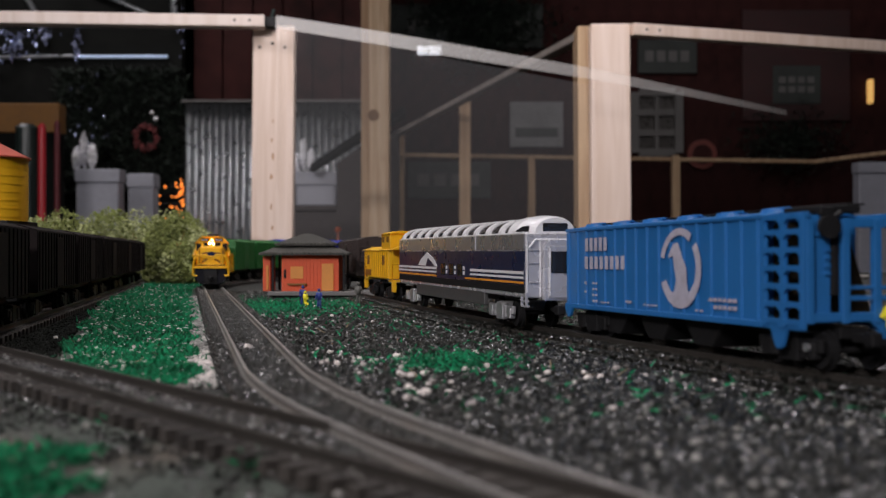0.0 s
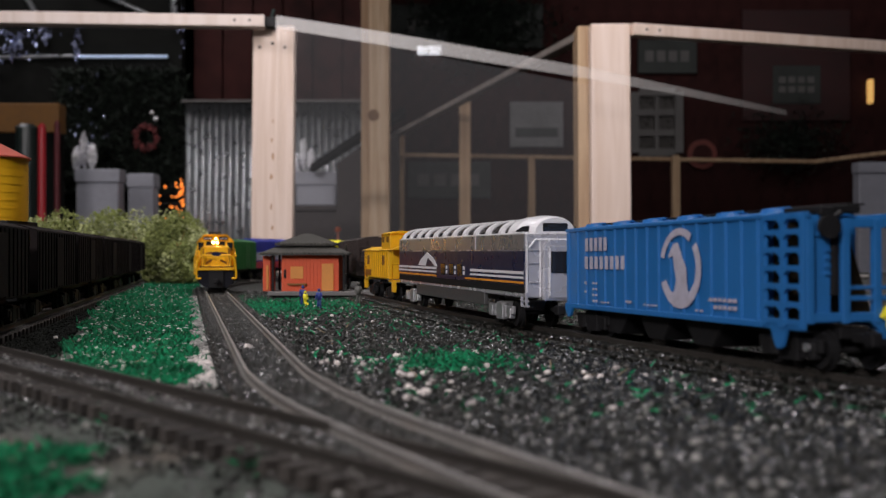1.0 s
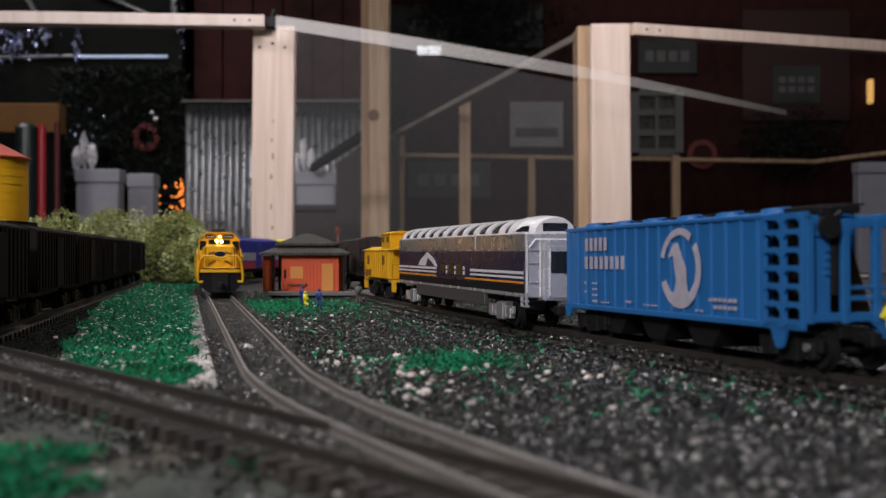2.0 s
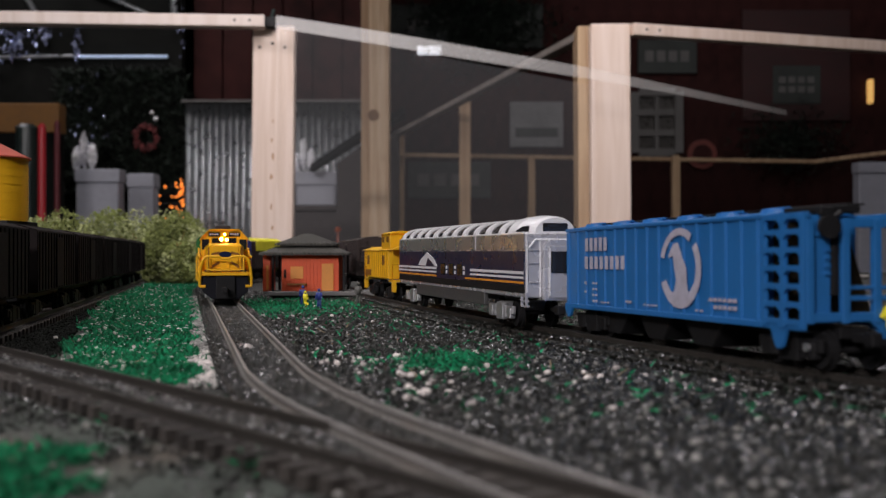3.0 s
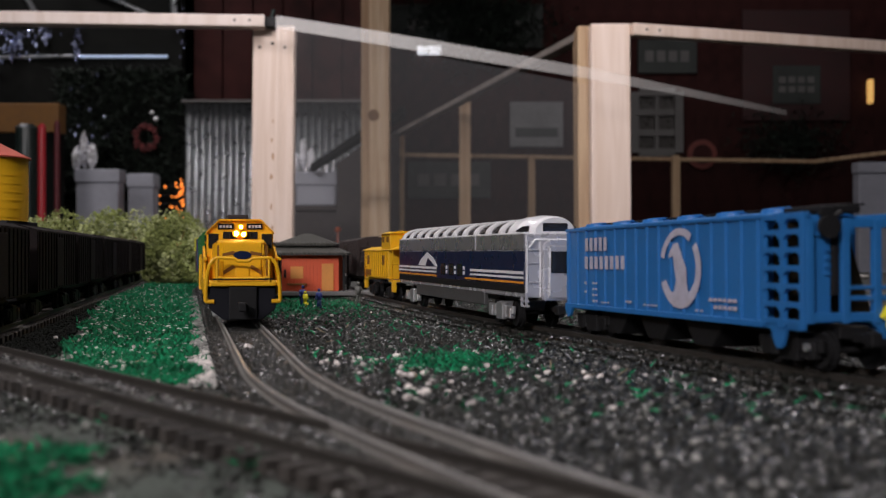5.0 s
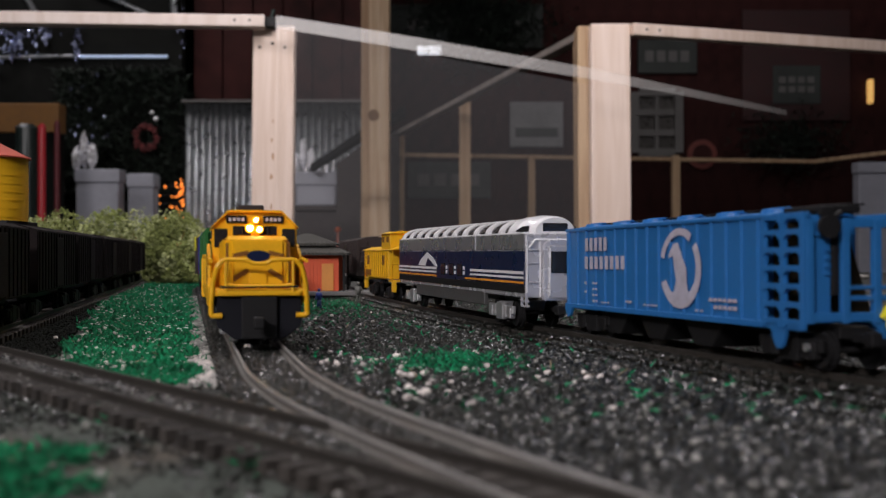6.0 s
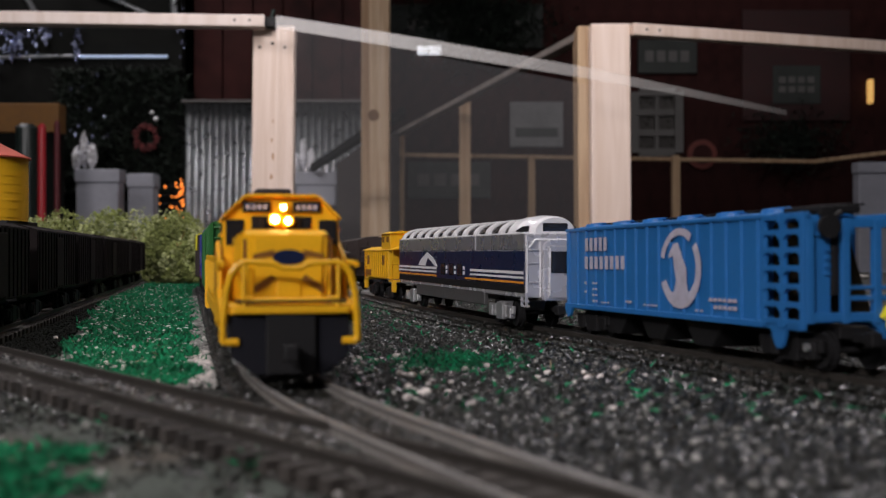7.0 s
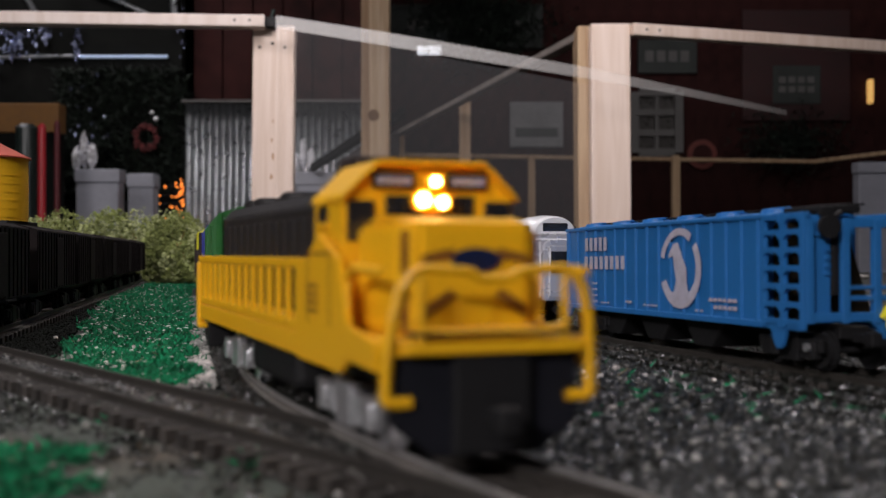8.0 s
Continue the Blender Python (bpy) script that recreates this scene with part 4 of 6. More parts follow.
    # markings on the visible side: two lines of bars, ring emblem, small bars
    y0 = -17.2

    def bar(name, x0, x1, z0, z1, m, lab):
        q = B()
        box(q, x0, x1, y0 - 0.04, y0 + 0.06, z0, z1)
        return part(name, q, m, body, lab)

    for z0, z1, n, x0, x1 in ((35.0, 40.4, 5, -57.6, -34.2), (27.7, 32.9, 8, -58.0, -17.6)):
        step = (x1 - x0) / n
        for k in range(n):
            bar("lettering_bar", x0 + k * step, x0 + (k + 0.62) * step, z0, z1, M["pink_print"], "worn white lettering bar")
    # ring, thick on one side and broken in two places
    bm = B()
    cx, cz, ro, wide = 25.3, 28.4, 13.8, 1.08
    n = 64
    ring = []
    for k in range(n):
        a = 2 * math.pi * k / n
        inner = ro - 2.4 - 1.5 * max(0, math.cos(a - 4.35)) - 0.9 * max(0, math.cos(a))
        ring.append([bm.verts.new((cx + r * math.cos(a) * wide, yy, cz + r * math.sin(a))) for r, yy in ((inner, y0 - 0.03), (ro, y0 - 0.03), (ro, y0 + 0.06), (inner, y0 + 0.06))])
    for k in range(n):
        if 29 <= k <= 35 or k in (7, 8, 9):
            continue
        p, q = ring[k], ring[(k + 1) % n]
        for i in range(4):
            bm.faces.new((p[i], q[i], q[(i + 1) % 4], p[(i + 1) % 4]))
    bmesh.ops.recalc_face_normals(bm, faces=bm.faces)
    part("emblem_ring", bm, M["pink_print"], body, "worn pale ring emblem")
    bm = B()
    prism(bm, [(cx - 9, cz - 9), (cx - 4, cz - 8), (cx - 2.5, cz - 4), (cx - 4.2, cz + 1), (cx - 5, cz + 4.4), (cx - 8, cz + 3.4), (cx - 8.2, cz + 4.8), (cx - 4.6, cz + 8.6), (cx - 1.4, cz + 8.8), (cx + 1.6, cz + 4),
               (cx + 4.6, cz), (cx + 4.8, cz - 5), (cx + 6.2, cz - 8.6), (cx + 5, cz - 10.6), (cx - 4, cz - 11)], "y", y0 - 0.05, y0 + 0.06)
    part("emblem_shape", bm, M["pink_print"], body, "worn pale emblem shape")
    for x, z, wd, hh in ((-58.6, 21.4, 2, 1.2), (-58.6, 18.0, 2, 0.8), (-50.4, 21.6, 6, 0.8), (-50.4, 19.2, 6, 0.8), (-50.4, 16.8, 6, 0.8), (-50.4, 14.4, 6, 0.8), (-42, 14.2, 10, 0.6), (-18.6, 15.0, 8, 1.0), (-3.0, 14.6, 12, 0.6),
                     (45.4, 17.7, 19, 1.2), (48.4, 15.4, 16, 1.2), (36, 14.2, 8, 0.5)):
        for k in range(max(1, int(wd / 3.0))):
            bar("marking_bar", x + k * 3.0, x + k * 3.0 + 2.2, z, z + hh, M["pink_print"], "small worn white marking")
    near_truck = truck(t, 84, 22, False, r=5.2, wheels="dark")
    # bright steel disc stands in for the glint on the dark wheel
    bm = B()
    rod(bm, (95, -14.4, 6.2), (95, -13.0, 6.2), 1.2, 16)
    part("wheel_glint", bm, M["steel"], near_truck, "bright steel disc standing in for the glint on the wheel")
    truck(t, -61, 22, False, r=5.2, wheels="dark")
    coupler(t, 98, 1)
    coupler(t, -80, -1)
    return t


def dome_car():
    t = thing("dome_passenger_car", "silver and navy full-length dome passenger car with striped sides", "passenger car", mm(17.4, 625.5, 0, -76.0))
    L, H = 268.0, 14.2
    bm = B()
    box(bm, -L / 2, L / 2, -H, H, 14, 42.4, 0.8)
    body = part("body", bm, M["silver"], t)
    for s in (-1, 1):
        for nm, z0, z1, m, off, lab in (("grey_band", 35.4, 42.2, "grey_band", 0.30, "grey metallic upper band"), ("navy_panel", 19.6, 34.7, "navy", 0.25, "navy side panel"),
                                        ("sill_strip", 16.2, 19.5, "black", 0.3, "black sill")):
            bm = B()
            box(bm, -L / 2 + 0.6, L / 2 - 0.6, s * (H + off) - 0.25, s * (H + off) + 0.25, z0, z1, 0.1)
            part(nm, bm, M[m], body, lab)
        for x0, x1 in ((-L / 2 + 1, -28.6), (45.1, L / 2 - 1)):
            for nm, z0, z1, m in (("white_stripe", 24.4, 25.7, "white_paint"), ("white_stripe", 22.4, 23.4, "white_paint"), ("orange_stripe", 20.2, 21.2, "orange_stripe")):
                bm = B()
                box(bm, x0 - (10 if m == "orange_stripe" and x0 > 0 else 0), x1, s * (H + 0.6) - 0.15, s * (H + 0.6) + 0.15, z0, z1)
                part(nm, bm, M[m], body, "thin side stripe")
        bm = B()
        prism(bm, [(-75.9, 26.2), (-67.9, 30.0), (-57.5, 32.4), (-51.5, 34.3), (-44.5, 32.6), (-34.9, 30.6), (-25.9, 26.0), (-31.9, 26.0), (-46.5, 30.4), (-50.5, 30.8), (-55.5, 26.2)], "y", s * (H + 0.6) - 0.15, s * (H + 0.6) + 0.15)
        part("mountain_emblem", bm, M["white_paint"], body, "white mountain outline emblem")
        for k in range(3):
            bm = B()
            box(bm, -17.8 + k * 18.4, -7.7 + k * 18.4, s * (H + 0.6) - 0.2, s * (H + 0.6) + 0.2, 21.6, 28.0, 0.3)
            part("side_window", bm, M["window_dark"], body, "dark side window")
            bm = B()
            for q in (0.0, 2.6):
                box(bm, -5.6 + k * 18.4, -3.1 + k * 18.4, s * (H + 0.6) - 0.2, s * (H + 0.6) + 0.2, 22.4 + q, 24.2 + q)
            part("window_mark", bm, M["white_paint"], body)
        bm = B()
        box(bm, 54.8, 55.7, s * (H + 0.7) - 0.2, s * (H + 0.7) + 0.2, 35.4, 42.2)
        part("panel_seam", bm, M["silver"], body)
        bm = B()
        box(bm, -84, 68.2, s * 12.9 - 1.2, s * 12.9 + 1.2, 8.0, 16.2, 0.6)
        part("equipment_skirt", bm, M["skirt"], t, "dull grey equipment skirt")
    # arched dome: dark glass shell, paired silver ribs, a tapered end
    def arch(z_base, rise, half, n=16):
        return [(half * math.cos(math.pi * k / n), z_base + rise * math.sin(math.pi * k / n) ** 0.9) for k in range(n + 1)]
    bm = B()
    prism(bm, arch(42.0, 7.4, H - 0.6), "x", -L / 2 + 3, L / 2 - 24)
    dome = part("dome_glass", bm, M["window_dark"], t, "dark curved dome glazing")
    for k in range(11):
        x = -L / 2 + 9 + k * 22.0
        for dx, wd in ((0.0, 2.6), (5.2, 0.8)):
            bm = B()
            o, i = arch(42.0, 8.0, H), arch(42.0, 7.2, H - 0.8)
            prism(bm, o + i[::-1], "x", x + dx - wd, x + dx + wd)
            part("dome_rib", bm, M["roof_silver"], dome, "bright silver dome rib")
    bm = B()
    for s in (-1, 1):
        box(bm, -L / 2 + 2, L / 2 - 1, s * (H - 0.1) - 0.6, s * (H - 0.1) + 0.6, 41.9, 43.0, 0.3)
    part("roof_strip", bm, M["roof_silver"], t, "bright silver roof strip")
    bm = B()
    x_a, x_b = L / 2 - 25, L / 2 - 1.0
    rings = [[bm.verts.new((x, y, z)) for y, z in arch(41.6, rise, half)] for x, rise, half in ((x_a, 9.0, H + 0.4), (L / 2 - 14, 9.2, H + 0.1), (L / 2 - 4, 8.6, 10.8), (x_b, 7.8, 9.4))]
    for p, q in zip(rings, rings[1:]):
        for k in range(len(p) - 1):
            bm.faces.new((p[k], p[k + 1], q[k + 1], q[k]))
        bm.faces.new((p[-1], p[0], q[0], q[-1]))
    bm.faces.new(rings[0])
    bm.faces.new(rings[-1])
    bmesh.ops.recalc_face_normals(bm, faces=bm.faces)
    end = part("dome_end", bm, M["roof_silver"], t, "bright silver dome end")
    bm = B()
    box(bm, x_b - 0.3, x_b + 0.3, -5.8, 5.8, 43.4, 47.0, 0.4)
    part("dome_end_window", bm, M["window_dark"], end, "dark dome window")
    for s in (-1, 1):
        # side light on the tapered flank
        bm = B()
        q0, q1 = Vector((L / 2 - 13.2, s * 14.0)), Vector((L / 2 - 5.0, s * 11.1))
        nrm = Vector((0.33, s * 0.944)) * 0.55
        quad = [(q0, 43.2), (q1, 43.2), (q1, 45.9), (q0.lerp(q1, 0.45), 45.6), (q0, 43.9)]
        lo = [bm.verts.new((p.x - nrm.x, p.y - nrm.y, z)) for p, z in quad]
        hi = [bm.verts.new((p.x + nrm.x, p.y + nrm.y - s * 0.25 * (z - 43), z)) for p, z in quad]
        bm.faces.new(lo)
        bm.faces.new(hi)
        for k in range(5):
            bm.faces.new((lo[k], lo[(k + 1) % 5], hi[(k + 1) % 5], hi[k]))
        bmesh.ops.recalc_face_normals(bm, faces=bm.faces)
        part("dome_side_window", bm, M["window_dark"], end, "dark dome window")
    # car end with door and grab irons
    bm = B()
    prism(bm, [(-6.6, 13), (6.6, 13), (6.6, 37), (4, 39.6), (-4, 39.6), (-6.6, 37)], "x", L / 2 - 0.3, L / 2 + 3.2, 0.5)
    dia = part("end_diaphragm", bm, M["silver"], t)
    bm = B()
    box(bm, L / 2 + 3.0, L / 2 + 3.8, -5.0, 5.0, 14, 37, 0.4)
    door = part("end_door", bm, M["silver"], dia)
    bm = B()
    box(bm, L / 2 + 3.7, L / 2 + 4.1, -3.6, 3.6, 25, 34.5, 0.4)
    part("door_window", bm, M["window_dark"], door, "dark door window")
    bm = B()
    for y in (-13.4, -7.4, 7.4, 11.6):
        q = B()
        box(q, L / 2 - 0.2, L / 2 + 0.5, y - 0.25, y + 0.25, 14.5, 39.5, 0.1)
        part("end_seam", q, M["roof_silver"], body)
    q = B()
    tube(q, [(L / 2 + 0.6, -12.6, 36), (L / 2 + 0.6, -9.8, 39.6), (L / 2 + 0.6, 9.8, 39.6), (L / 2 + 0.6, 12.6, 36)], 0.5)
    part("end_arch", q, M["roof_silver"], body)
    q = B()
    box(q, L / 2 + 3.7, L / 2 + 4.2, -4.4, -3.9, 15, 36, 0.1)
    box(q, L / 2 + 3.7, L / 2 + 4.2, 3.9, 4.4, 15, 36, 0.1)
    part("door_frame", q, M["roof_silver"], dia)
    for z in (21.0, 29.4, 35.0):
        tube(bm, [(L / 2 + 0.4, -12.6, z), (L / 2 + 1.0, -12.4, z), (L / 2 + 1.0, -8.4, z), (L / 2 + 0.4, -8.2, z)], 0.32)
    for z in (15.0, 12.6, 10.4):
        box(bm, L / 2 - 6, L / 2 + 0.6, -14.4, -12.4, z - 0.4, z + 0.4, 0.1)
    for x in (L / 2 - 6, L / 2 + 0.2):
        box(bm, x - 0.4, x + 0.4, -14.4, -13.2, 10.2, 16.4, 0.1)
    part("grab_iron", bm, M["silver"], t)
    for e in (-1, 1):
        truck(t, 91 if e > 0 else -103, 29, True, axles=2, r=6.0, wheels="dark")
        coupler(t, e * 132, e)
    return t


def caboose():
    t = thing("caboose", "yellow caboose with cupola and railed end platform", "caboose", mm(-34, 846, 0, -76.0))
    bm = B()
    box(bm, -48, 42, -15.6, 15.6, 15, 35.6, 0.6)
    body = part("body", bm, M["caboose"], t)
    for s in (-1, 1):
        for k in range(12):
            bm = B()
            box(bm, -45 + k * 7.6, -44 + k * 7.6, s * 15.8 - 0.3, s * 15.8 + 0.3, 16, 35)
            part("side_batten", bm, M["caboose"], body)
        for x in (-36, 24):
            bm = B()
            box(bm, x - 4, x + 4, s * 15.9 - 0.3, s * 15.9 + 0.3, 25, 32, 0.3)
            part("side_window", bm, M["yellow_dark"], body, "dark brown side window")
        for k in range(4):
            bm = B()
            box(bm, -46 + k * 6, -42 + k * 6, s * 16.1 - 0.3, s * 16.1 + 0.3, 16.5, 21)
            part("lettering_bar", bm, M["yellow_dark"], body, "dark lettering bar")
    bm = B()
    prism(bm, [(-17, 35.6), (17, 35.6), (8, 38.4), (-8, 38.4)], "x", -60, 54, 0.4)
    part("roof", bm, M["caboose"], t)
    bm = B()
    box(bm, 8, 40, -14, 14, 36.5, 47.6, 0.5)
    cup = part("cupola", bm, M["caboose"], t)
    bm = B()
    prism(bm, [(-15.4, 47.4), (15.4, 47.4), (8, 49.4), (-8, 49.4)], "x", 6, 42, 0.4)
    part("cupola_roof", bm, M["caboose"], cup)
    for s in (-1, 1):
        for x in (15, 32):
            bm = B()
            box(bm, x - 4, x + 4, s * 14 - 0.3, s * 14 + 0.3, 41.4, 45.6, 0.3)
            part("cupola_window", bm, M["yellow_dark"], cup, "dark cupola window")
    for e, x in ((-1, -58), (1, 52)):
        bm = B()
        box(bm, min(x, x - e * 12), max(x, x - e * 12), -15, 15, 13, 14.6, 0.3)
        for y in (-14.5, -5, 5, 14.5):
            tube(bm, [(x, y, 14), (x, y, 26)], 0.5)
        tube(bm, [(x, -14.5, 26), (x, 14.5, 26)], 0.6)
        tube(bm, [(x, -14.5, 14), (x, -14.5, 35.8)], 0.5)
        box(bm, x - 2, x + 2, -15, -12, 6, 13.5, 0.4)
        part("end_platform", bm, M["caboose"], t)
        truck(t, e * 34, 20, False, r=5.0)
        coupler(t, x, e)
    bm = B()
    rod(bm, (-20, 8, 36), (-20, 8, 43), 1.6, 10)
    part("smoke_jack", bm, M["black"], t)
    return t


covered_hopper()
dome_car()
caboose()
brown = boxcar("brown_boxcar", "dark brown boxcar parked behind the station", M["brown"], length=200, top=45)
brown.matrix_world = mm(-77.2, 1097.5, 0, -80)
for k, y in enumerate((470, 640, 800, 960, 1115, 1270)):
    c = boxcar("black_boxcar", "grimy black boxcar parked on the shaded track", M["black_car"], length=148, top=45.5) if k == 0 else copy_thing(first_black, mm(0, 0))
    if k == 0:
        first_black = c
    c.matrix_world = mm(-187 - 0.195 * (y - 390), y, 0, -79)
    tagged(c, "", "freight car", "black boxcars parked in a row")

GREEN = boxcar("green_boxcar", "bright green boxcar running behind the locomotive", M["green_car"], length=114, top=47, half=15.6)
GREEN2 = copy_thing(GREEN, mm(0, 0))
BLUE2 = boxcar("blue_freight_car", "deep blue freight car with pale and red lower panels", M["blue_car"], M["red_car"], length=212, top=49, band=M["pale_car"], half=14.2)
# brown body carries the shade below the yellow upper sides
LEMON = boxcar("yellow_boxcar", "lemon yellow boxcar, its shaded lower sides coloured dark brown", M["brown"], M["brown"], length=112, top=49, band=M["brown"])
for q in (-1, 1):
    bm = B()
    box(bm, -55, 55, q * 17.3 - 0.5, q * 17.3 + 0.5, 36, 49.2, 0.3)
    part("upper_panel", bm, M["lemon"], LEMON, "lemon yellow upper side")
bm = B()
prism(bm, [(-17, 48.8), (17, 48.8), (8.5, 52.6), (-8.5, 52.6)], "x", -56.4, 56.4, 0.3)
part("roof", bm, M["lemon"], LEMON, "lemon yellow roof")
TAIL = [hopper_open("brown_hopper_car", "dark brown open hopper car in the moving train", M["brown"], length=136, top=46)]
TAIL += [copy_thing(TAIL[0], mm(0, 0)), copy_thing(TAIL[0], mm(0, 0))]

# ---------------------------------------------------------------- station


def station():
    t = thing("station_building", "small orange station with dark shingled hip roof", "building", mm(-121, 985, -6.0, 0))
    bm = B()
    box(bm, -28, 69, -32, 24, 3.4, 6.8, 0.5)
    part("platform", bm, M["concrete"], t, "grey concrete platform")
    # inset base in black paints the shade beneath the slab
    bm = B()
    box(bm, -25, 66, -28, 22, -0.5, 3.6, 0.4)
    part("platform_base", bm, M["black"], t, "black platform base standing in for the dark beneath the slab")
    bm = B()
    box(bm, -17.8, 31.6, -18, 18, 6.6, 39, 0.3)
    wall = part("wall", bm, M["station"], t)
    plank = B()
    box(plank, -1.5, 1.5, -0.35, 0.35, 6.8, 38.6, 0.15)
    me_p = mesh_of("plank", plank, M["station"])
    for k in range(16):
        o = new("plank", me_p)
        o.parent = wall
        o.matrix_local = mm(-16.2 + k * 3.07, -18.1)
    bm = B()
    box(bm, -10, 1, -19.2, -18.2, 17.5, 28.0, 0.3)
    win = part("window", bm, M["station_tan"], wall, "tan shuttered window")
    bm = B()
    box(bm, -15.6, -13.8, -19.4, -18.2, 18, 25.5, 0.3)
    part("notice_board", bm, M["black"], wall, "small dark notice board")
    bm = B()
    box(bm, -12.5, 4, -21.4, -18.2, 12.0, 13.6, 0.3)
    part("bench", bm, M["yellow_dark"], wall, "dark red-brown bench shelf")
    bm = B()
    box(bm, 16.8, 27, -19.2, -18.2, 7.0, 30.5, 0.3)
    part("door", bm, M["station_tan"], wall, "tan panelled door")
    bm = B()
    box(bm, -34.5, -28.0, -14, 14, 6.6, 37, 0.3)
    part("side_bay", bm, M["station"], t)
    bm = B()
    box(bm, -31.5, -29.5, -15.2, -13.8, 8, 29, 0.2)
    part("bay_door", bm, M["station_tan"], t)
    for x, y in ((-25, -20), (-25, 20), (36, -21), (36, 21)):
        bm = B()
        box(bm, x - 0.9, x + 0.9, y - 0.9, y + 0.9, 6.6, 39, 0.2)
        part("post", bm, M["black"], t, "dark roof post")
    # lower and upper hip roofs, each with courses of shingles
    def hip(x0, x1, y0, y1, z0, inset, rise, name, ix):
        bm = B()
        a = [bm.verts.new(p) for p in ((x0, y0, z0), (x1, y0, z0), (x1, y1, z0), (x0, y1, z0))]
        ym = (y0 + y1) / 2
        hy = max(0.4, (y1 - y0) / 2 - inset)
        b = [bm.verts.new(p) for p in ((x0 + ix, ym - hy, z0 + rise), (x1 - ix, ym - hy, z0 + rise), (x1 - ix, ym + hy, z0 + rise), (x0 + ix, ym + hy, z0 + rise))]
        c = [bm.verts.new(v.co - Vector((0, 0, 1.4))) for v in a]
        for i in range(4):
            j = (i + 1) % 4
            bm.faces.new((a[i], a[j], b[j], b[i]))
            bm.faces.new((c[i], c[j], a[j], a[i]))
        bm.faces.new(b)
        bm.faces.new(c[::-1])
        bmesh.ops.recalc_face_normals(bm, faces=bm.faces)
        roof = part(name, bm, M["shingle"], t, "dark grey shingled roof")
        # a course of rounded tiles hangs over the front eave
        sh = B()
        rod(sh, (0, -2.2, 0), (0, 1.8, 0.6), 1.5, 8)
        me_s = mesh_of("shingle", sh, M["shingle"])
        m = int((x1 - x0 - 4) / 3.4)
        for k in range(m):
            o = new("shingle", me_s)
            o.parent = roof
            o.matrix_local = pose((x0 + 2 + (k + 0.5) * (x1 - x0 - 4) / m) / 1000, (y0 + 1.2) / 1000, (z0 - 0.6) / 1000, 0, 0, random.uniform(-3, 3))
        return roof
    hip(-36, 39, -26, 26, 39.4, 15, 6.0, "lower_roof", 13)
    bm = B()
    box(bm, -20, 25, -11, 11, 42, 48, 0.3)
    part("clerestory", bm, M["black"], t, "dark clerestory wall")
    hip(-24, 29, -16, 16, 47.6, 16, 9.0, "upper_roof", 23)
    return t


station()

# ---------------------------------------------------------------- water tower


def water_tower():
    t = thing("water_tower", "yellow banded toy water tower with red conical roof", "water tower", mm(-340, 830, -6, 0))
    bm = B()
    rod(bm, (0, 0, 63), (0, 0, 110), 32, 120)
    tank = part("tank", bm, M["tank"], t)
    for z in np.linspace(66, 108, 8):
        bm = B()
        bmesh.ops.create_cone(bm, cap_ends=True, segments=120, radius1=32.22, radius2=32.22, depth=0.8, matrix=Matrix.Translation((0, 0, z)))
        part("band", bm, M["tank"], tank)
    bm = B()
    rod(bm, (0, 0, 110), (0, 0, 126), 34, 40, 2)
    rod(bm, (0, 0, 109), (0, 0, 110), 34, 40)
    part("roof", bm, M["tank_roof"], t, "faded red conical roof")
    bm = B()
    box(bm, -30, 30, -30, 30, 59.5, 63, 0.4)
    part("deck", bm, M["black"], t)
    for x in (-22, 22):
        for y in (-22, 22):
            bm = B()
            box(bm, x - 2, x + 2, y - 2, y + 2, 0, 60, 0.3)
            part("leg", bm, M["black"], t)
    for a, b in (((-22, -22, 10), (22, -22, 55)), ((22, -22, 10), (-22, -22, 55)), ((-22, 22, 10), (-22, -22, 55)), ((22, -22, 10), (22, 22, 55))):
        bm = B()
        tube(bm, [a, b], 0.9)
        part("brace", bm, M["black"], t)
    return t


water_tower()

# ---------------------------------------------------------------- small figures, one plain mesh each


def figurine(x, y, h, material, label, seated=False):
    bm = B()
    k = h / 20.0
    for s in (-1, 1):
        if seated:
            tube(bm, [(s * 1.2 * k, 0, 5 * k), (s * 1.4 * k, -4 * k, 5 * k), (s * 1.4 * k, -4 * k, 0)], 1.0 * k)
        else:
            tube(bm, [(s * 1.1 * k, 0, 9.5 * k), (s * 1.4 * k, 0, 0)], 1.05 * k)
        tube(bm, [(s * 2.4 * k, 0, 15.6 * k), (s * 3.0 * k, -0.8 * k, 12 * k), (s * 2.4 * k, -2 * k, 9.5 * k)], 0.75 * k)
    rod(bm, (0, 0, (5 if seated else 9) * k), (0, 0, 16.4 * k), 1.9 * k, 10, 2.4 * k)
    bmesh.ops.create_uvsphere(bm, u_segments=10, v_segments=8, radius=1.6 * k, matrix=Matrix.Translation((0, 0, 18.6 * k)))
    ob = part("figurine", bm, material, None, "", True)
    ob.matrix_world = mm(x, y, -5.8, random.uniform(-40, 40))
    return tagged(ob, label, "figurine", "figurines by the station")


figurine(-100, 816, 12, M["lemon"], "small seated yellow painted plastic figurine on the turf", True)
figurine(-103, 827, 15.5, M["fig_blue"], "small dark blue painted plastic figurine on the turf")
figurine(-87, 790, 14.5, M["fig_blue"], "small dark blue painted plastic figurine on the turf")
figurine(-63, 836, 18, M["fig_grey"], "small dull grey plastic figurine beside the platform")

# ---------------------------------------------------------------- lichen shrubs


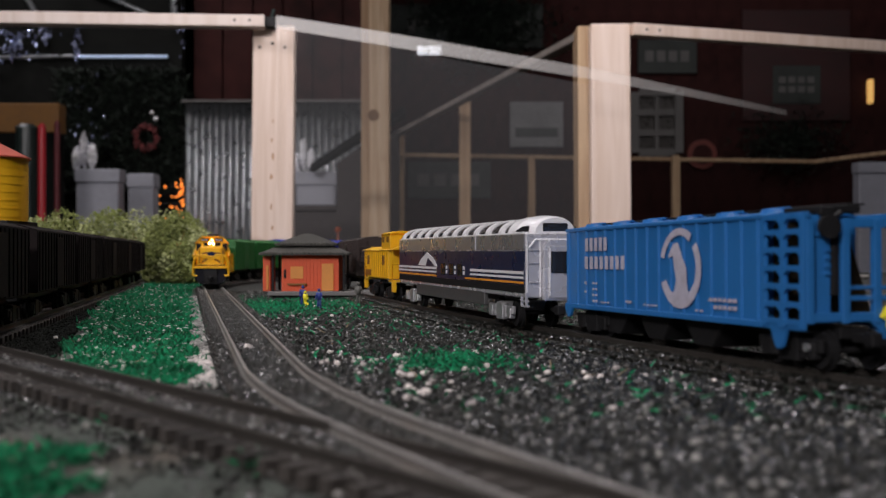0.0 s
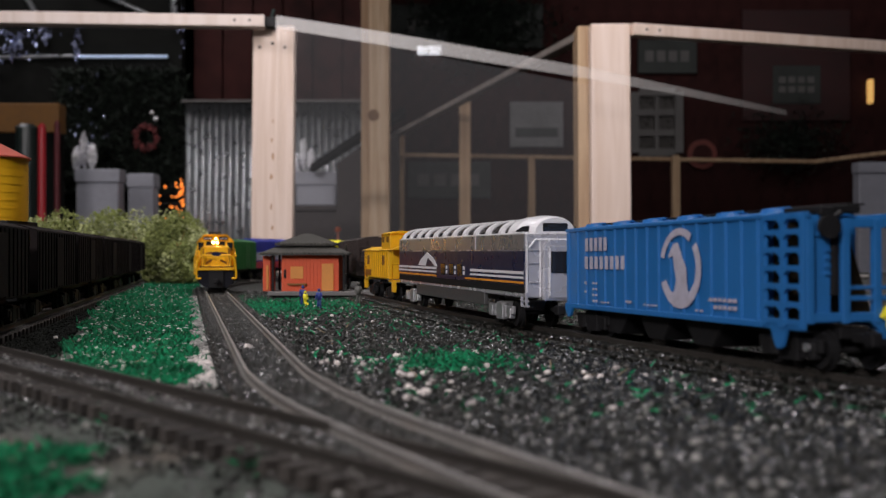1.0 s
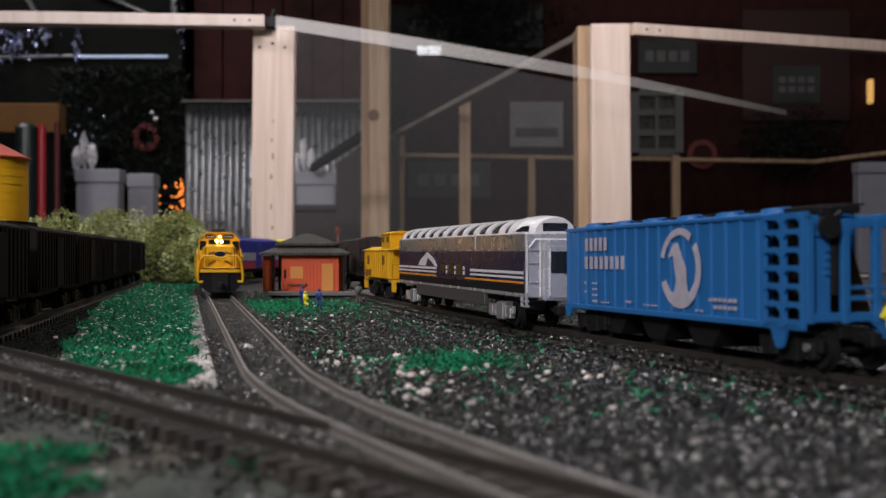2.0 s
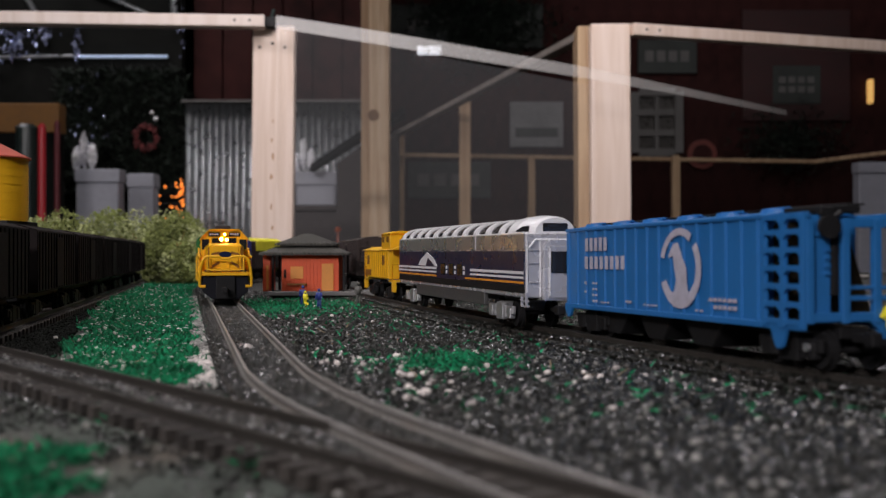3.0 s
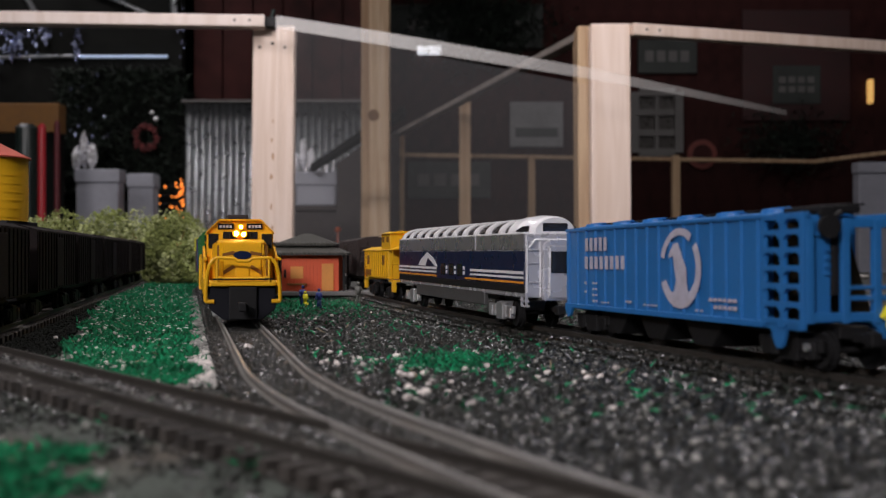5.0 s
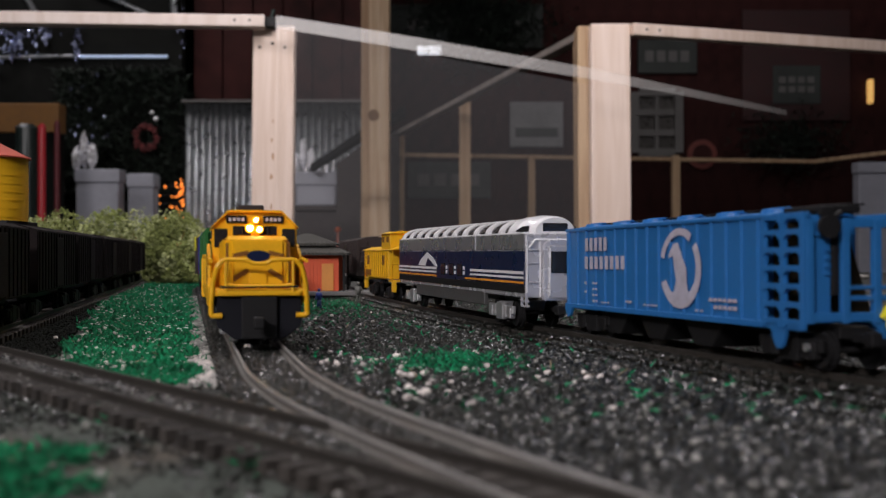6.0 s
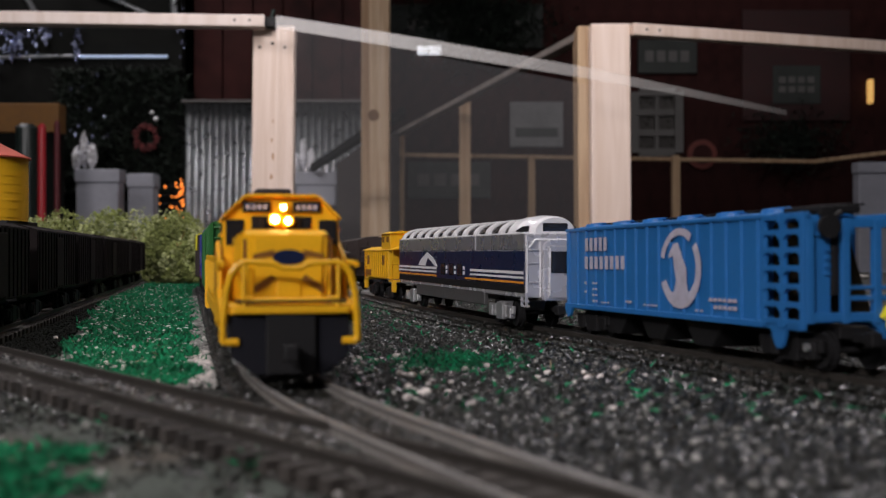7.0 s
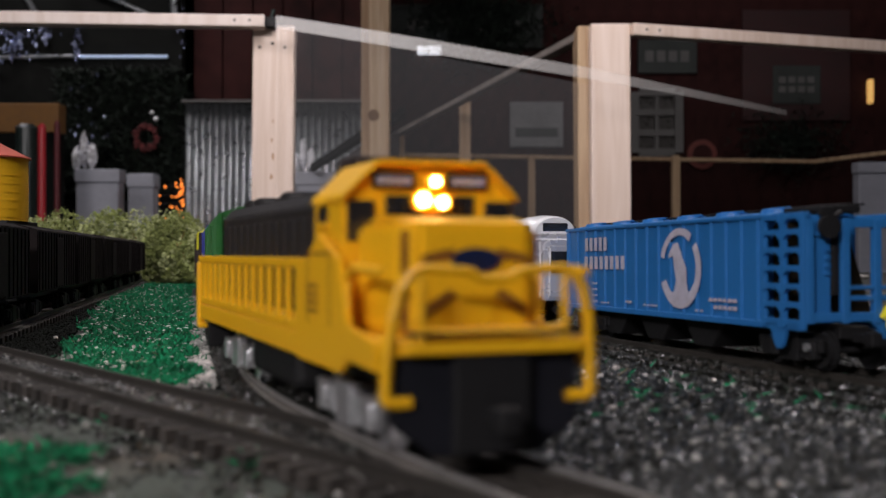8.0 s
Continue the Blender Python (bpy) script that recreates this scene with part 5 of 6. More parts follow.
def shrub(x, y, rx, ry, h, seed):
    t = thing("lichen_shrub", "mottled green lichen shrub at the back of the layout", "shrub", mm(x, y, -6), "lichen shrubs")
    rng = np.random.default_rng(seed)
    bm = B()
    for k in range(5):
        a = rng.uniform(0, 6.28)
        rod(bm, (0, 0, 0), (math.cos(a) * rx * 0.5, math.sin(a) * ry * 0.5, h * 0.7), 1.6, 6, 0.5)
    part("stems", bm, M["yellow_dark"], t)
    for nm, m, n in (("foliage", M["lichen"], 6500), ("pale_foliage", M["lichen_pale"], 2200)):
        lumps = rng.normal(0, 1, (16, 3))
        lumps /= np.linalg.norm(lumps, axis=1)[:, None]
        lumps[:, 2] = np.abs(lumps[:, 2])
        c = lumps * np.array([rx, ry, h]) * 0.68 + np.array([0, 0, h * 0.12])
        who = rng.integers(0, 16, n)
        d = rng.normal(0, 1, (n, 3))
        d /= np.linalg.norm(d, axis=1)[:, None]
        p = c[who] + d * (0.36 * min(rx, h)) * rng.uniform(0.6, 1.08, (n, 1))
        p[:, 2] = np.maximum(p[:, 2], 1.0)
        base = np.array([(1, 0, 0), (-0.5, 0.87, 0), (-0.5, -0.87, 0), (0, 0, 1.0), (0, 0, -0.5)])
        v = base[None] + rng.normal(0, 0.35, (n, 5, 3))
        v = v * rng.uniform(0.9, 2.5, (n, 1, 1)) + p[:, None]
        f = np.array([(0, 1, 3), (1, 2, 3), (2, 0, 3), (1, 0, 4), (2, 1, 4), (0, 2, 4)])[None] + (np.arange(n) * 5)[:, None, None]
        me2 = bpy.data.meshes.new(nm)
        me2.from_pydata((v.reshape(-1, 3) / 1000).tolist(), [], f.reshape(-1, 3).tolist())
        me2.materials.append(m)
        o = new(nm, me2)
        o.parent = t
        o["kind"] = "stuff"
    return t


for k, (x, y, rx, ry, h) in enumerate(((-510, 1500, 80, 50, 88), (-420, 1480, 80, 50, 92), (-345, 1440, 55, 45, 96), (-312, 1400, 40, 36, 74), (-600, 1540, 90, 50, 84), (-262, 1560, 40, 30, 44))):
    shrub(x, y, rx, ry, h, 40 + k)

# ---------------------------------------------------------------- the room behind the layout (metres)
F = 1990.0


def put(x, y, d):
    """Place in the room from pixel column and row of the camera's view, at a chosen depth."""
    return (x - 784) / F * d, d, 0.034 + (448 - y) / F * d


def bbox(bm, x0, x1, y0, y1, z0, z1, bev=0.0):
    return box(bm, x0 * 1000, x1 * 1000, y0 * 1000, y1 * 1000, z0 * 1000, z1 * 1000, bev * 1000)


def structure(name, bm, m, label):
    return tagged(part(name, bm, m), label, "", kind="structure")


bm = B()
bbox(bm, -6, 6, -3.2, 9.2, -0.98, -0.9)
structure("floor", bm, M["floor_dark"], "dark worn floor of the hall")
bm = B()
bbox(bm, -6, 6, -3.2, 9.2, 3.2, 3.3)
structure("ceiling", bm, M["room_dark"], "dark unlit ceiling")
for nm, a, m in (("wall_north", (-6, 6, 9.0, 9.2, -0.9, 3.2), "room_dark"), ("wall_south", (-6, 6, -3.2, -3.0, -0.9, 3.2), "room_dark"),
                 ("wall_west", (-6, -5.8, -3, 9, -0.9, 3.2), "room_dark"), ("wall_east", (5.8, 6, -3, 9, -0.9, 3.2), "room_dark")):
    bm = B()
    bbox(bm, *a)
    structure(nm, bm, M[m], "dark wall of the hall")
bm = B()
bbox(bm, -1.5, 1.5, -0.4, 2.29, -0.06, -0.0085)
bbox(bm, -1.45, 1.45, -0.35, 2.24, -0.9, -0.06)
tagged(part("layout_table", bm, M["pine_dark"]), "boxed wooden layout table under the scenery", "table", kind="structure")

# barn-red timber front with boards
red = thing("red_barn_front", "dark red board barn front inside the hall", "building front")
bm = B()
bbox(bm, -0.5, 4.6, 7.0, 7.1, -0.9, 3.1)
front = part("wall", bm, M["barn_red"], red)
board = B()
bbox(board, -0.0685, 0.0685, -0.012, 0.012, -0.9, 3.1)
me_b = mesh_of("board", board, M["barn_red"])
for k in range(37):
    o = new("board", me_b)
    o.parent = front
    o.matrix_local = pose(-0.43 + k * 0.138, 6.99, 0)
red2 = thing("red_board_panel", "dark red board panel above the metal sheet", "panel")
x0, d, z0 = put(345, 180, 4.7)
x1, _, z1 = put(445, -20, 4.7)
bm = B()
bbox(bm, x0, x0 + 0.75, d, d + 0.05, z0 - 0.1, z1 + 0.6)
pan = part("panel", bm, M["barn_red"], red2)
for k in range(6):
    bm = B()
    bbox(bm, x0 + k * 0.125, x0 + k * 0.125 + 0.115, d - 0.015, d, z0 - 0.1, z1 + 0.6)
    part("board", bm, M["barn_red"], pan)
bm = B()
bbox(bm, x0 + 0.02, x0 + 0.08, d + 0.05, d + 0.12, -0.9, z1 + 0.6)
part("stud", bm, M["pine_dark"], red2)

# corrugated sheet
cor = thing("corrugated_sheet", "galvanised corrugated metal sheet standing upright", "metal sheet")
x0, d, z0 = put(328, 180, 4.4)
x1 = put(642, 180, 4.4)[0]
bm = B()
n = 260
rows_ = []
for k in range(n + 1):
    x = x0 + (x1 - x0) * k / n
    off = 0.006 * math.sin(k / n * 2 * math.pi * 26)
    rows_.append([bm.verts.new((x * 1000, (d + off) * 1000, -900)), bm.verts.new((x * 1000, (d + off) * 1000, z0 * 1000)), bm.verts.new((x * 1000, (d + off + 0.002) * 1000, z0 * 1000)), bm.verts.new((x * 1000, (d + off + 0.002) * 1000, -900))])
for a, b in zip(rows_, rows_[1:]):
    for i in range(4):
        bm.faces.new((a[i], b[i], b[(i + 1) % 4], a[(i + 1) % 4]))
bmesh.ops.recalc_face_normals(bm, faces=bm.faces)
part("sheet", bm, M["galv"], cor, smooth=True)
bm = B()
bbox(bm, x0 - 0.01, x1 + 0.01, d - 0.03, d + 0.03, z0 - 0.008, z0 + 0.002, 0.001)
part("top_trim", bm, M["sash"], cor)


shed = thing("dark_shed", "unlit dark shed with a sloping roof by the metal sheet", "shed")
def shed_outline(pts, d):
    return [(put(x, y, d)[0] * 1000, put(x, y, d)[2] * 1000) for x, y in pts]


bm = B()
prism(bm, shed_outline([(596, 290), (640, 258), (706, 240), (706, 900), (596, 900)], 4.15), "y", 4150, 4230)
part("wall", bm, M["brown"], shed)
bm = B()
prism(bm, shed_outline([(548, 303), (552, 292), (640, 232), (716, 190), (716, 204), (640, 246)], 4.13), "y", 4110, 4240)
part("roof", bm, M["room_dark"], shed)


def post(name, x, y_top, d, width, depth, material, label, lean=0.0, top=None, base=-0.9, screws=0):
    X, Y, Z = put(x, y_top, d)
    Z = top if top is not None else Z
    t = thing(name, label, "post", pose(X, Y, base, 0, lean, 0), "fence posts")
    bm = B()
    bbox(bm, -width / 2, width / 2, 0, depth, 0, Z - base, 0.003)
    p = part("timber", bm, material, t)
    for k in range(screws):
        bm = B()
        rod(bm, ((-0.028 + k * 0.026) * 1000, -0.8, (Z - base - 0.045 + 0.008 * (k % 2)) * 1000), ((-0.028 + k * 0.026) * 1000, 0.5, (Z - base - 0.045 + 0.008 * (k % 2)) * 1000), 3.2, 10)
        part("screw", bm, M["black"], t, "dark screw head")
    return t


main_post = post("fence_post", 477.5, 46, 2.32, 0.086, 0.038, M["pine"], "pale pine post with dark screws, holding the barrier rail", 0.55, base=-0.3, screws=3)
for z, w_, h_ in ((0.232, 5, 16), (0.266, 4, 9), (0.190, 6, 12), (0.128, 4, 14), (0.305, 3, 8), (0.085, 5, 10)):
    bm = B()
    rod(bm, (0, -0.5, 0), (0, 1.0, 0), 1.0, 14)
    for v in bm.verts:
        v.co = Vector((v.co.x * w_ * 0.5 + 1.5 * math.sin(z * 90), v.co.y, v.co.z * h_ * 0.5 + (z + 0.3) * 1000))
    part("knot", bm, M["knot"], main_post, "small brown knot")
post("fence_post", 1084, 42, 2.34, 0.083, 0.038, M["pine"], "pale pine corner post of the clear barrier", -0.3, base=-0.3)
# side face of the corner post, its shade put into darker pine
post("fence_post", 1038, 46, 2.375, 0.030, 0.086, M["pine_dark"], "darker pine strip standing for the corner post's shaded side", -0.3, base=-0.3)
column = post("timber_column", 671, -60, 3.7, 0.066, 0.09, M["pine_warm"], "tall knotty pine column reaching the ceiling", 0, top=3.2)
bm = B()
X, Y, Z = put(661, 205, 3.698)
rod(bm, (X * 1000, Y * 1000, Z * 1000), (X * 1000, Y * 1000 + 3, Z * 1000), 19, 20)
knot = part("knot", bm, mat("dark_knot", (0.16, 0.075, 0.02), 0.6, var=0.4, scale=40), column)
knot.matrix_parent_inverse = column.matrix_world.inverted()
# the column's left face as its own board, shaded by darker pine
post("timber_column", 648, -60, 3.72, 0.034, 0.09, M["pine_dark"], "tall darker pine board standing for the column's shaded side", 0, top=3.2)
post("fence_post", 823, 180, 3.6, 0.036, 0.06, M["pine_dark"], "slim pine post of the far barrier")
post("fence_post", 708, 236, 4.45, 0.032, 0.06, M["pine_dark"], "slim pine post of the far barrier")
post("fence_post", 941, 276, 5.4, 0.034, 0.04, M["pine_dark"], "short pine post of the rear barrier")
post("fence_post", 1197, 276, 5.4, 0.038, 0.04, M["pine_dark"], "short pine post of the rear barrier")


def rail(label, a, b, height, thick, material):
    """A rail fitted to the camera's view between two places: pixel column, pixel row of the top edge, depth."""
    a, b = Vector(put(*a)), Vector(put(*b))
    t = thing("barrier_rail", label, "rail", None, "barrier rails")
    d = b - a
    bm = B()
    bbox(bm, 0, d.length, -thick / 2, thick / 2, -height, 0, 0.002)
    o = part("timber", bm, material, t)
    for q in (0.03, 0.06, d.length - 0.06, d.length - 0.03):
        bm = B()
        rod(bm, (q * 1000, -thick * 500 - 0.8, -height * 500), (q * 1000, -thick * 500 + 0.6, -height * 500), 2.6, 8)
        part("screw", bm, M["black"], t, "dark screw head")
    yaw = math.atan2(d.y, d.x)
    pitch = -math.asin(d.z / d.length)
    t.matrix_world = Matrix.Translation(a) @ Euler((0, pitch, yaw)).to_matrix().to_4x4()
    return t


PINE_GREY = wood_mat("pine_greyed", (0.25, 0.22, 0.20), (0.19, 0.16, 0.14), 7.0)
PINE_X = wood_mat("pine_rail", (0.66, 0.57, 0.52), (0.58, 0.48, 0.42), 7.0)
rail("pale pine top rail of the clear barrier", (-60, 22, 2.20), (468, 30, 2.29), 0.024, 0.038, PINE_X)
rail("pale pine top rail running off from the corner post", (1116, 43, 2.345), (1640, 80, 2.60), 0.025, 0.030, M["pine"])
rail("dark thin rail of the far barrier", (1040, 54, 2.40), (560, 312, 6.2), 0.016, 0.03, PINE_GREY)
rail("pale thin rail of the rear barrier", (700, 272, 5.45), (1440, 284, 5.42), 0.018, 0.03, M["pine_dark"])
rail("pale thin rail of the rear barrier", (1440, 284, 5.42), (1620, 262, 5.3), 0.018, 0.03, M["pine_dark"])

clip = thing("corner_clip", "small dark metal clip on top of the post", "clip")
X, Y, Z = put(478, 45, 2.30)
bm = B()
bbox(bm, X - 0.011, X + 0.011, Y - 0.004, Y + 0.03, Z - 0.004, Z + 0.016, 0.002)
part("plate", bm, M["black"], clip)
bm = B()
rod(bm, (X * 1000, Y * 1000 + 10, Z * 1000 + 12), (X * 1000 + 6, Y * 1000 + 10, Z * 1000 + 34), 3.5, 8)
part("pin", bm, M["dark_green"], clip)

# clear acrylic sheet; the pale strip stands in for the rail's reflection in it
a = Vector(put(488, 28, 2.27))
acr = thing("acrylic_panel", "clear acrylic barrier panel with the rail's reflection and haze built in", "panel")
bm = B()
edge = [(488, 28, 22), (640, 51, 24), (784, 75, 24), (1027, 118, 20), (1210, 156, 14), (1392, 196, 9)]
low = [put(x, y + h, 2.27) for x, y, h in edge]
edge = [put(x, y, 2.27) for x, y, h in edge]
prism(bm, [((p[0] - a.x) * 1000, (p[2] - a.z) * 1000) for p in edge + low[::-1]], "y", -2, 2)
o = part("reflection_strip", bm, M["rail_reflection"], acr, "pale translucent strip standing in for the rail's reflection")
o.matrix_local = Matrix.Translation(a)
# faint pale veil: reflected haze put into the sheet's alpha
bm = B()
prism(bm, [(a.x * 1000, a.z * 1000 - 22), (308, a.z * 1000 - 22 - (308 - a.x * 1000) * 0.187), (308, -5), (a.x * 1000, -5)], "y", 2268, 2271)
o = part("sheet", bm, M["acrylic"], acr)
o.visible_shadow = False

# signs and windows on the barn front


def board_sign(x0, y0, x1, y1, d, material, label, bars=0, pic=False):
    X0, Y, Z1 = put(x0, y0, d)
    X1, _, Z0 = put(x1, y1, d)
    t = thing("wall_sign", label, "sign")
    bm = B()
    bbox(bm, X0, X1, Y - 0.03, Y, Z0, Z1, 0.004)
    p = part("board", bm, material, t)
    w_, h_ = X1 - X0, Z1 - Z0
    for k in range(bars):
        zc = Z0 + h_ * (0.25 + 0.5 * (k + 0.5) / bars)
        for q in range(4):
            bm = B()
            bbox(bm, X0 + w_ * (0.12 + 0.2 * q), X0 + w_ * (0.26 + 0.2 * q), Y - 0.036, Y - 0.03, zc - h_ * 0.16 / bars, zc + h_ * 0.16 / bars)
            part("lettering_bar", bm, M["sash"], p, "faded lettering bar")
    if pic:
        bm = B()
        bbox(bm, X0 + w_ * 0.10, X0 + w_ * 0.9, Y - 0.036, Y - 0.03, Z0 + h_ * 0.22, Z0 + h_ * 0.42)
        part("dark_shape", bm, M["sign_dark"], p, "dark low silhouette")
    return t


board_sign(902, 182, 996, 262, 6.977, M["sign_grey"], "faded framed picture with a dark low silhouette", pic=True)
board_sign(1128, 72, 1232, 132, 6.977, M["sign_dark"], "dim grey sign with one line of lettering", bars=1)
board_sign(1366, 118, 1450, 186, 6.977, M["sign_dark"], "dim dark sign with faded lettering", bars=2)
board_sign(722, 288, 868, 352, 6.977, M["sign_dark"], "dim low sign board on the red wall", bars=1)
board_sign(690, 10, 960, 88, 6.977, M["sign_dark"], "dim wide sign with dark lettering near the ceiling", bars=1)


def sash_window(x0, y0, x1, y1, d, cols, rws):
    X0, Y, Z1 = put(x0, y0, d)
    X1, _, Z0 = put(x1, y1, d)
    t = tagged(new("window_1"), "old grey multi-pane sash window, unlit", "window", kind="structure")
    bm = B()
    for X in (X0, X1):
        bbox(bm, X - 0.025, X + 0.025, Y - 0.04, Y, Z0, Z1)
    for Z in (Z0, Z1):
        bbox(bm, X0 + 0.026, X1 - 0.026, Y - 0.042, Y, Z - 0.025, Z + 0.025)
    part("window_frame", bm, M["sash"], t)
    for i in range(1, cols):
        bm = B()
        X = X0 + (X1 - X0) * i / cols
        bbox(bm, X - 0.012, X + 0.012, Y - 0.035, Y, Z0 + 0.026, Z1 - 0.026)
        part("muntin", bm, M["sash"], t)
    for j in range(1, rws):
        bm = B()
        Z = Z0 + (Z1 - Z0) * j / rws
        bbox(bm, X0 + 0.026, X1 - 0.026, Y - 0.033, Y, Z - 0.02, Z + 0.02)
        part("muntin", bm, M["sash"], t)
    for i in range(cols):
        for j in range(rws):
            bm = B()
            wx_, wz_ = (X1 - X0) / cols, (Z1 - Z0) / rws
            bbox(bm, X0 + wx_ * i + 0.014, X0 + wx_ * (i + 1) - 0.014, Y - 0.012, Y - 0.008, Z0 + wz_ * j + 0.02, Z0 + wz_ * (j + 1) - 0.02)
            part("pane", bm, M["grey_pane"], t)


sash_window(1122, 165, 1200, 272, 6.977, 2, 3)

t = thing("round_sign", "dim red round sign on the dark red wall", "sign")
X, Y, Z = put(1243, 274, 6.955)
bm = B()
rod(bm, (X * 1000, Y * 1000, Z * 1000), (X * 1000, Y * 1000 + 22, Z * 1000), 92, 32)
part("disc", bm, mat("dim_red_enamel", (0.13, 0.022, 0.014), 0.5, var=0.4, scale=8, fine=40), t)
bm = B()
rod(bm, (X * 1000, Y * 1000 - 4, Z * 1000), (X * 1000, Y * 1000, Z * 1000), 60, 32)
part("inner_disc", bm, M["barn_red"], t, "darker middle")
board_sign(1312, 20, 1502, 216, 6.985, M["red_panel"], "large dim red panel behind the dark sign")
# boxes, poles, wreath, foil, string lights on the dim side
def crate(x0, y0, x1, y1, d, label, floor=-0.9):
    X0, Y, Z1 = put(x0, y0, d)
    X1, _, Z0 = put(x1, y1, d)
    t = thing("storage_box", label, "box")
    bm = B()
    bbox(bm, X0, X1, Y, Y + 0.08, floor, Z1 - 0.05, 0.006)
    part("body", bm, M["box_grey"], t)
    bm = B()
    bbox(bm, X0 - 0.004, X1 + 0.004, Y - 0.004, Y + 0.084, Z1 - 0.05, Z1, 0.004)
    part("lid", bm, M["box_grey"], t)


crate(134, 300, 210, 370, 4.2, "grey-blue storage box with a lid")
crate(226, 308, 271, 370, 4.0, "small pale grey storage box with a lid")
crate(1520, 288, 1610, 376, 5.2, "pale grey storage box behind the rear barrier")
crate(524, 305, 594, 365, 4.25, "pale grey storage box on a dark cabinet", put(524, 365, 4.25)[2])
t = thing("low_cabinet", "dark brown low cabinet before the metal sheet", "cabinet")
X0, Y, Z1 = put(512, 365, 4.25)
X1 = put(604, 365, 4.25)[0]
bm = B()
bbox(bm, X0, X1, Y, Y + 0.10, -0.9, Z1 - 0.02, 0.006)
part("body", bm, M["brown"], t)
bm = B()
bbox(bm, X0 - 0.01, X1 + 0.01, Y - 0.01, Y + 0.11, Z1 - 0.02, Z1, 0.004)
part("top", bm, M["brown"], t)

bm = B()
X, Y, Z = put(268, 248, 4.6)
for k in range(16):
    a = 2 * math.pi * k / 16
    for q in range(5):
        p = Vector((X * 1000 + 44 * math.cos(a) + random.uniform(-9, 9), Y * 1000 - 85 + random.uniform(-9, 9), Z * 1000 + 44 * math.sin(a) + random.uniform(-9, 9)))
        bmesh.ops.create_icosphere(bm, subdivisions=1, radius=random.uniform(6, 11), matrix=Matrix.Translation(p))
tagged(part("wreath", bm, mat("wreath_red", (0.10, 0.018, 0.018), 0.8, island=0.5)), "dim red wreath hanging in the dark", "wreath")
# near-black board added to stand for the dark background
hook = thing("dark_partition", "near-black partition added as the dark background, carrying the wreath", "partition")
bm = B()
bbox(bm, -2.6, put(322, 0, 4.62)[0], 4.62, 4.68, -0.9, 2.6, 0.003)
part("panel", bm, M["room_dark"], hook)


def pole(x0, x1, y0, d, m, label, nm="pole"):
    X0, Y, Z1 = put(x0, y0, d)
    X1 = put(x1, y0, d)[0]
    t = thing(nm, label, "pole")
    bm = B()
    rod(bm, ((X0 + X1) * 500, Y * 1000, -900), ((X0 + X1) * 500, Y * 1000, Z1 * 1000), (X1 - X0) * 500, 20)
    part("shaft", bm, m, t)
    bm = B()
    rod(bm, ((X0 + X1) * 500, Y * 1000, Z1 * 1000), ((X0 + X1) * 500, Y * 1000, Z1 * 1000 + 12), (X1 - X0) * 560, 20, (X1 - X0) * 300)
    part("cap", bm, m, t)


pole(28, 66, 228, 3.2, M["dark_green"], "dark green metal cylinder standing behind the layout", "metal_cylinder")
pole(67, 81, 228, 3.15, M["red_pole"], "bright red round pole")
pole(96, 106, 222, 3.3, mat("red_pole_dim", (0.10, 0.01, 0.015), 0.6, var=0.3), "dark red round pole")
och = thing("ochre_cabinet", "ochre brown boarded cabinet top in the gloom", "cabinet")
X0, Y, Z1 = put(-60, 184, 3.9)
X1, _, Z0 = put(104, 236, 3.9)
bm = B()
bbox(bm, X0, X1, Y, Y + 0.06, -0.9, Z0, 0.004)
part("body", bm, M["room_dark"], och)
bm = B()
bbox(bm, X0 - 0.004, X1 + 0.004, Y - 0.01, Y + 0.065, Z0, Z1, 0.004)
part("top_panel", bm, M["ochre"], och, "ochre painted top panel")

# pale foil pieces, shaped as the bright reflections they stand in for
for x, y, d, sx, sz in ((136, 281, 4.23, 0.014, 0.040), (149, 266, 4.25, 0.011, 0.062), (163, 277, 4.23, 0.015, 0.044), (524, 288, 4.28, 0.012, 0.034), (537, 272, 4.30, 0.012, 0.052), (551, 284, 4.28, 0.014, 0.038)):
    X, Y, Z = put(x, y, d)
    bm = B()
    bmesh.ops.create_icosphere(bm, subdivisions=4, radius=1.0)
    for v in bm.verts:
        k = 1 + 0.35 * noise.noise(v.co * 2.3 + Vector((x, 0, 0))) + 0.3 * noise.noise(v.co * 6.0 + Vector((0, x, 0)))
        v.co = Vector((v.co.x * sx * k, v.co.y * 0.03 * k, v.co.z * sz * k)) * 1000
    ob = part("crumpled_foil", bm, M["foil"])
    ob.matrix_world = pose(X, Y, Z)
    tagged(ob, "crumpled pale foil wrap, shaped to stand in for bright reflections", "foil", "foil wraps")

# two foil bits stand in for bright dots in the dark
for x, y, r in ((269, 200, 0.009), (276, 211, 0.010)):
    X, Y, Z = put(x, y, 4.55)
    bm = B()
    bmesh.ops.create_icosphere(bm, subdivisions=2, radius=r * 1000)
    for v in bm.verts:
        v.co *= 1 + 0.35 * noise.noise(v.co * 0.2 + Vector((x, y, 0)))
    ob = part("tinsel_star", bm, M["foil"])
    ob.matrix_world = pose(X, Y, Z)
    tagged(ob, "small foil bit standing in for a bright dot on the dark partition", "ornament", "tinsel ornaments")

# bluish tinsel flakes stand in for reflections, with dim fir sprays, on the dark partition
tin = np.random.default_rng(31)
tp = []
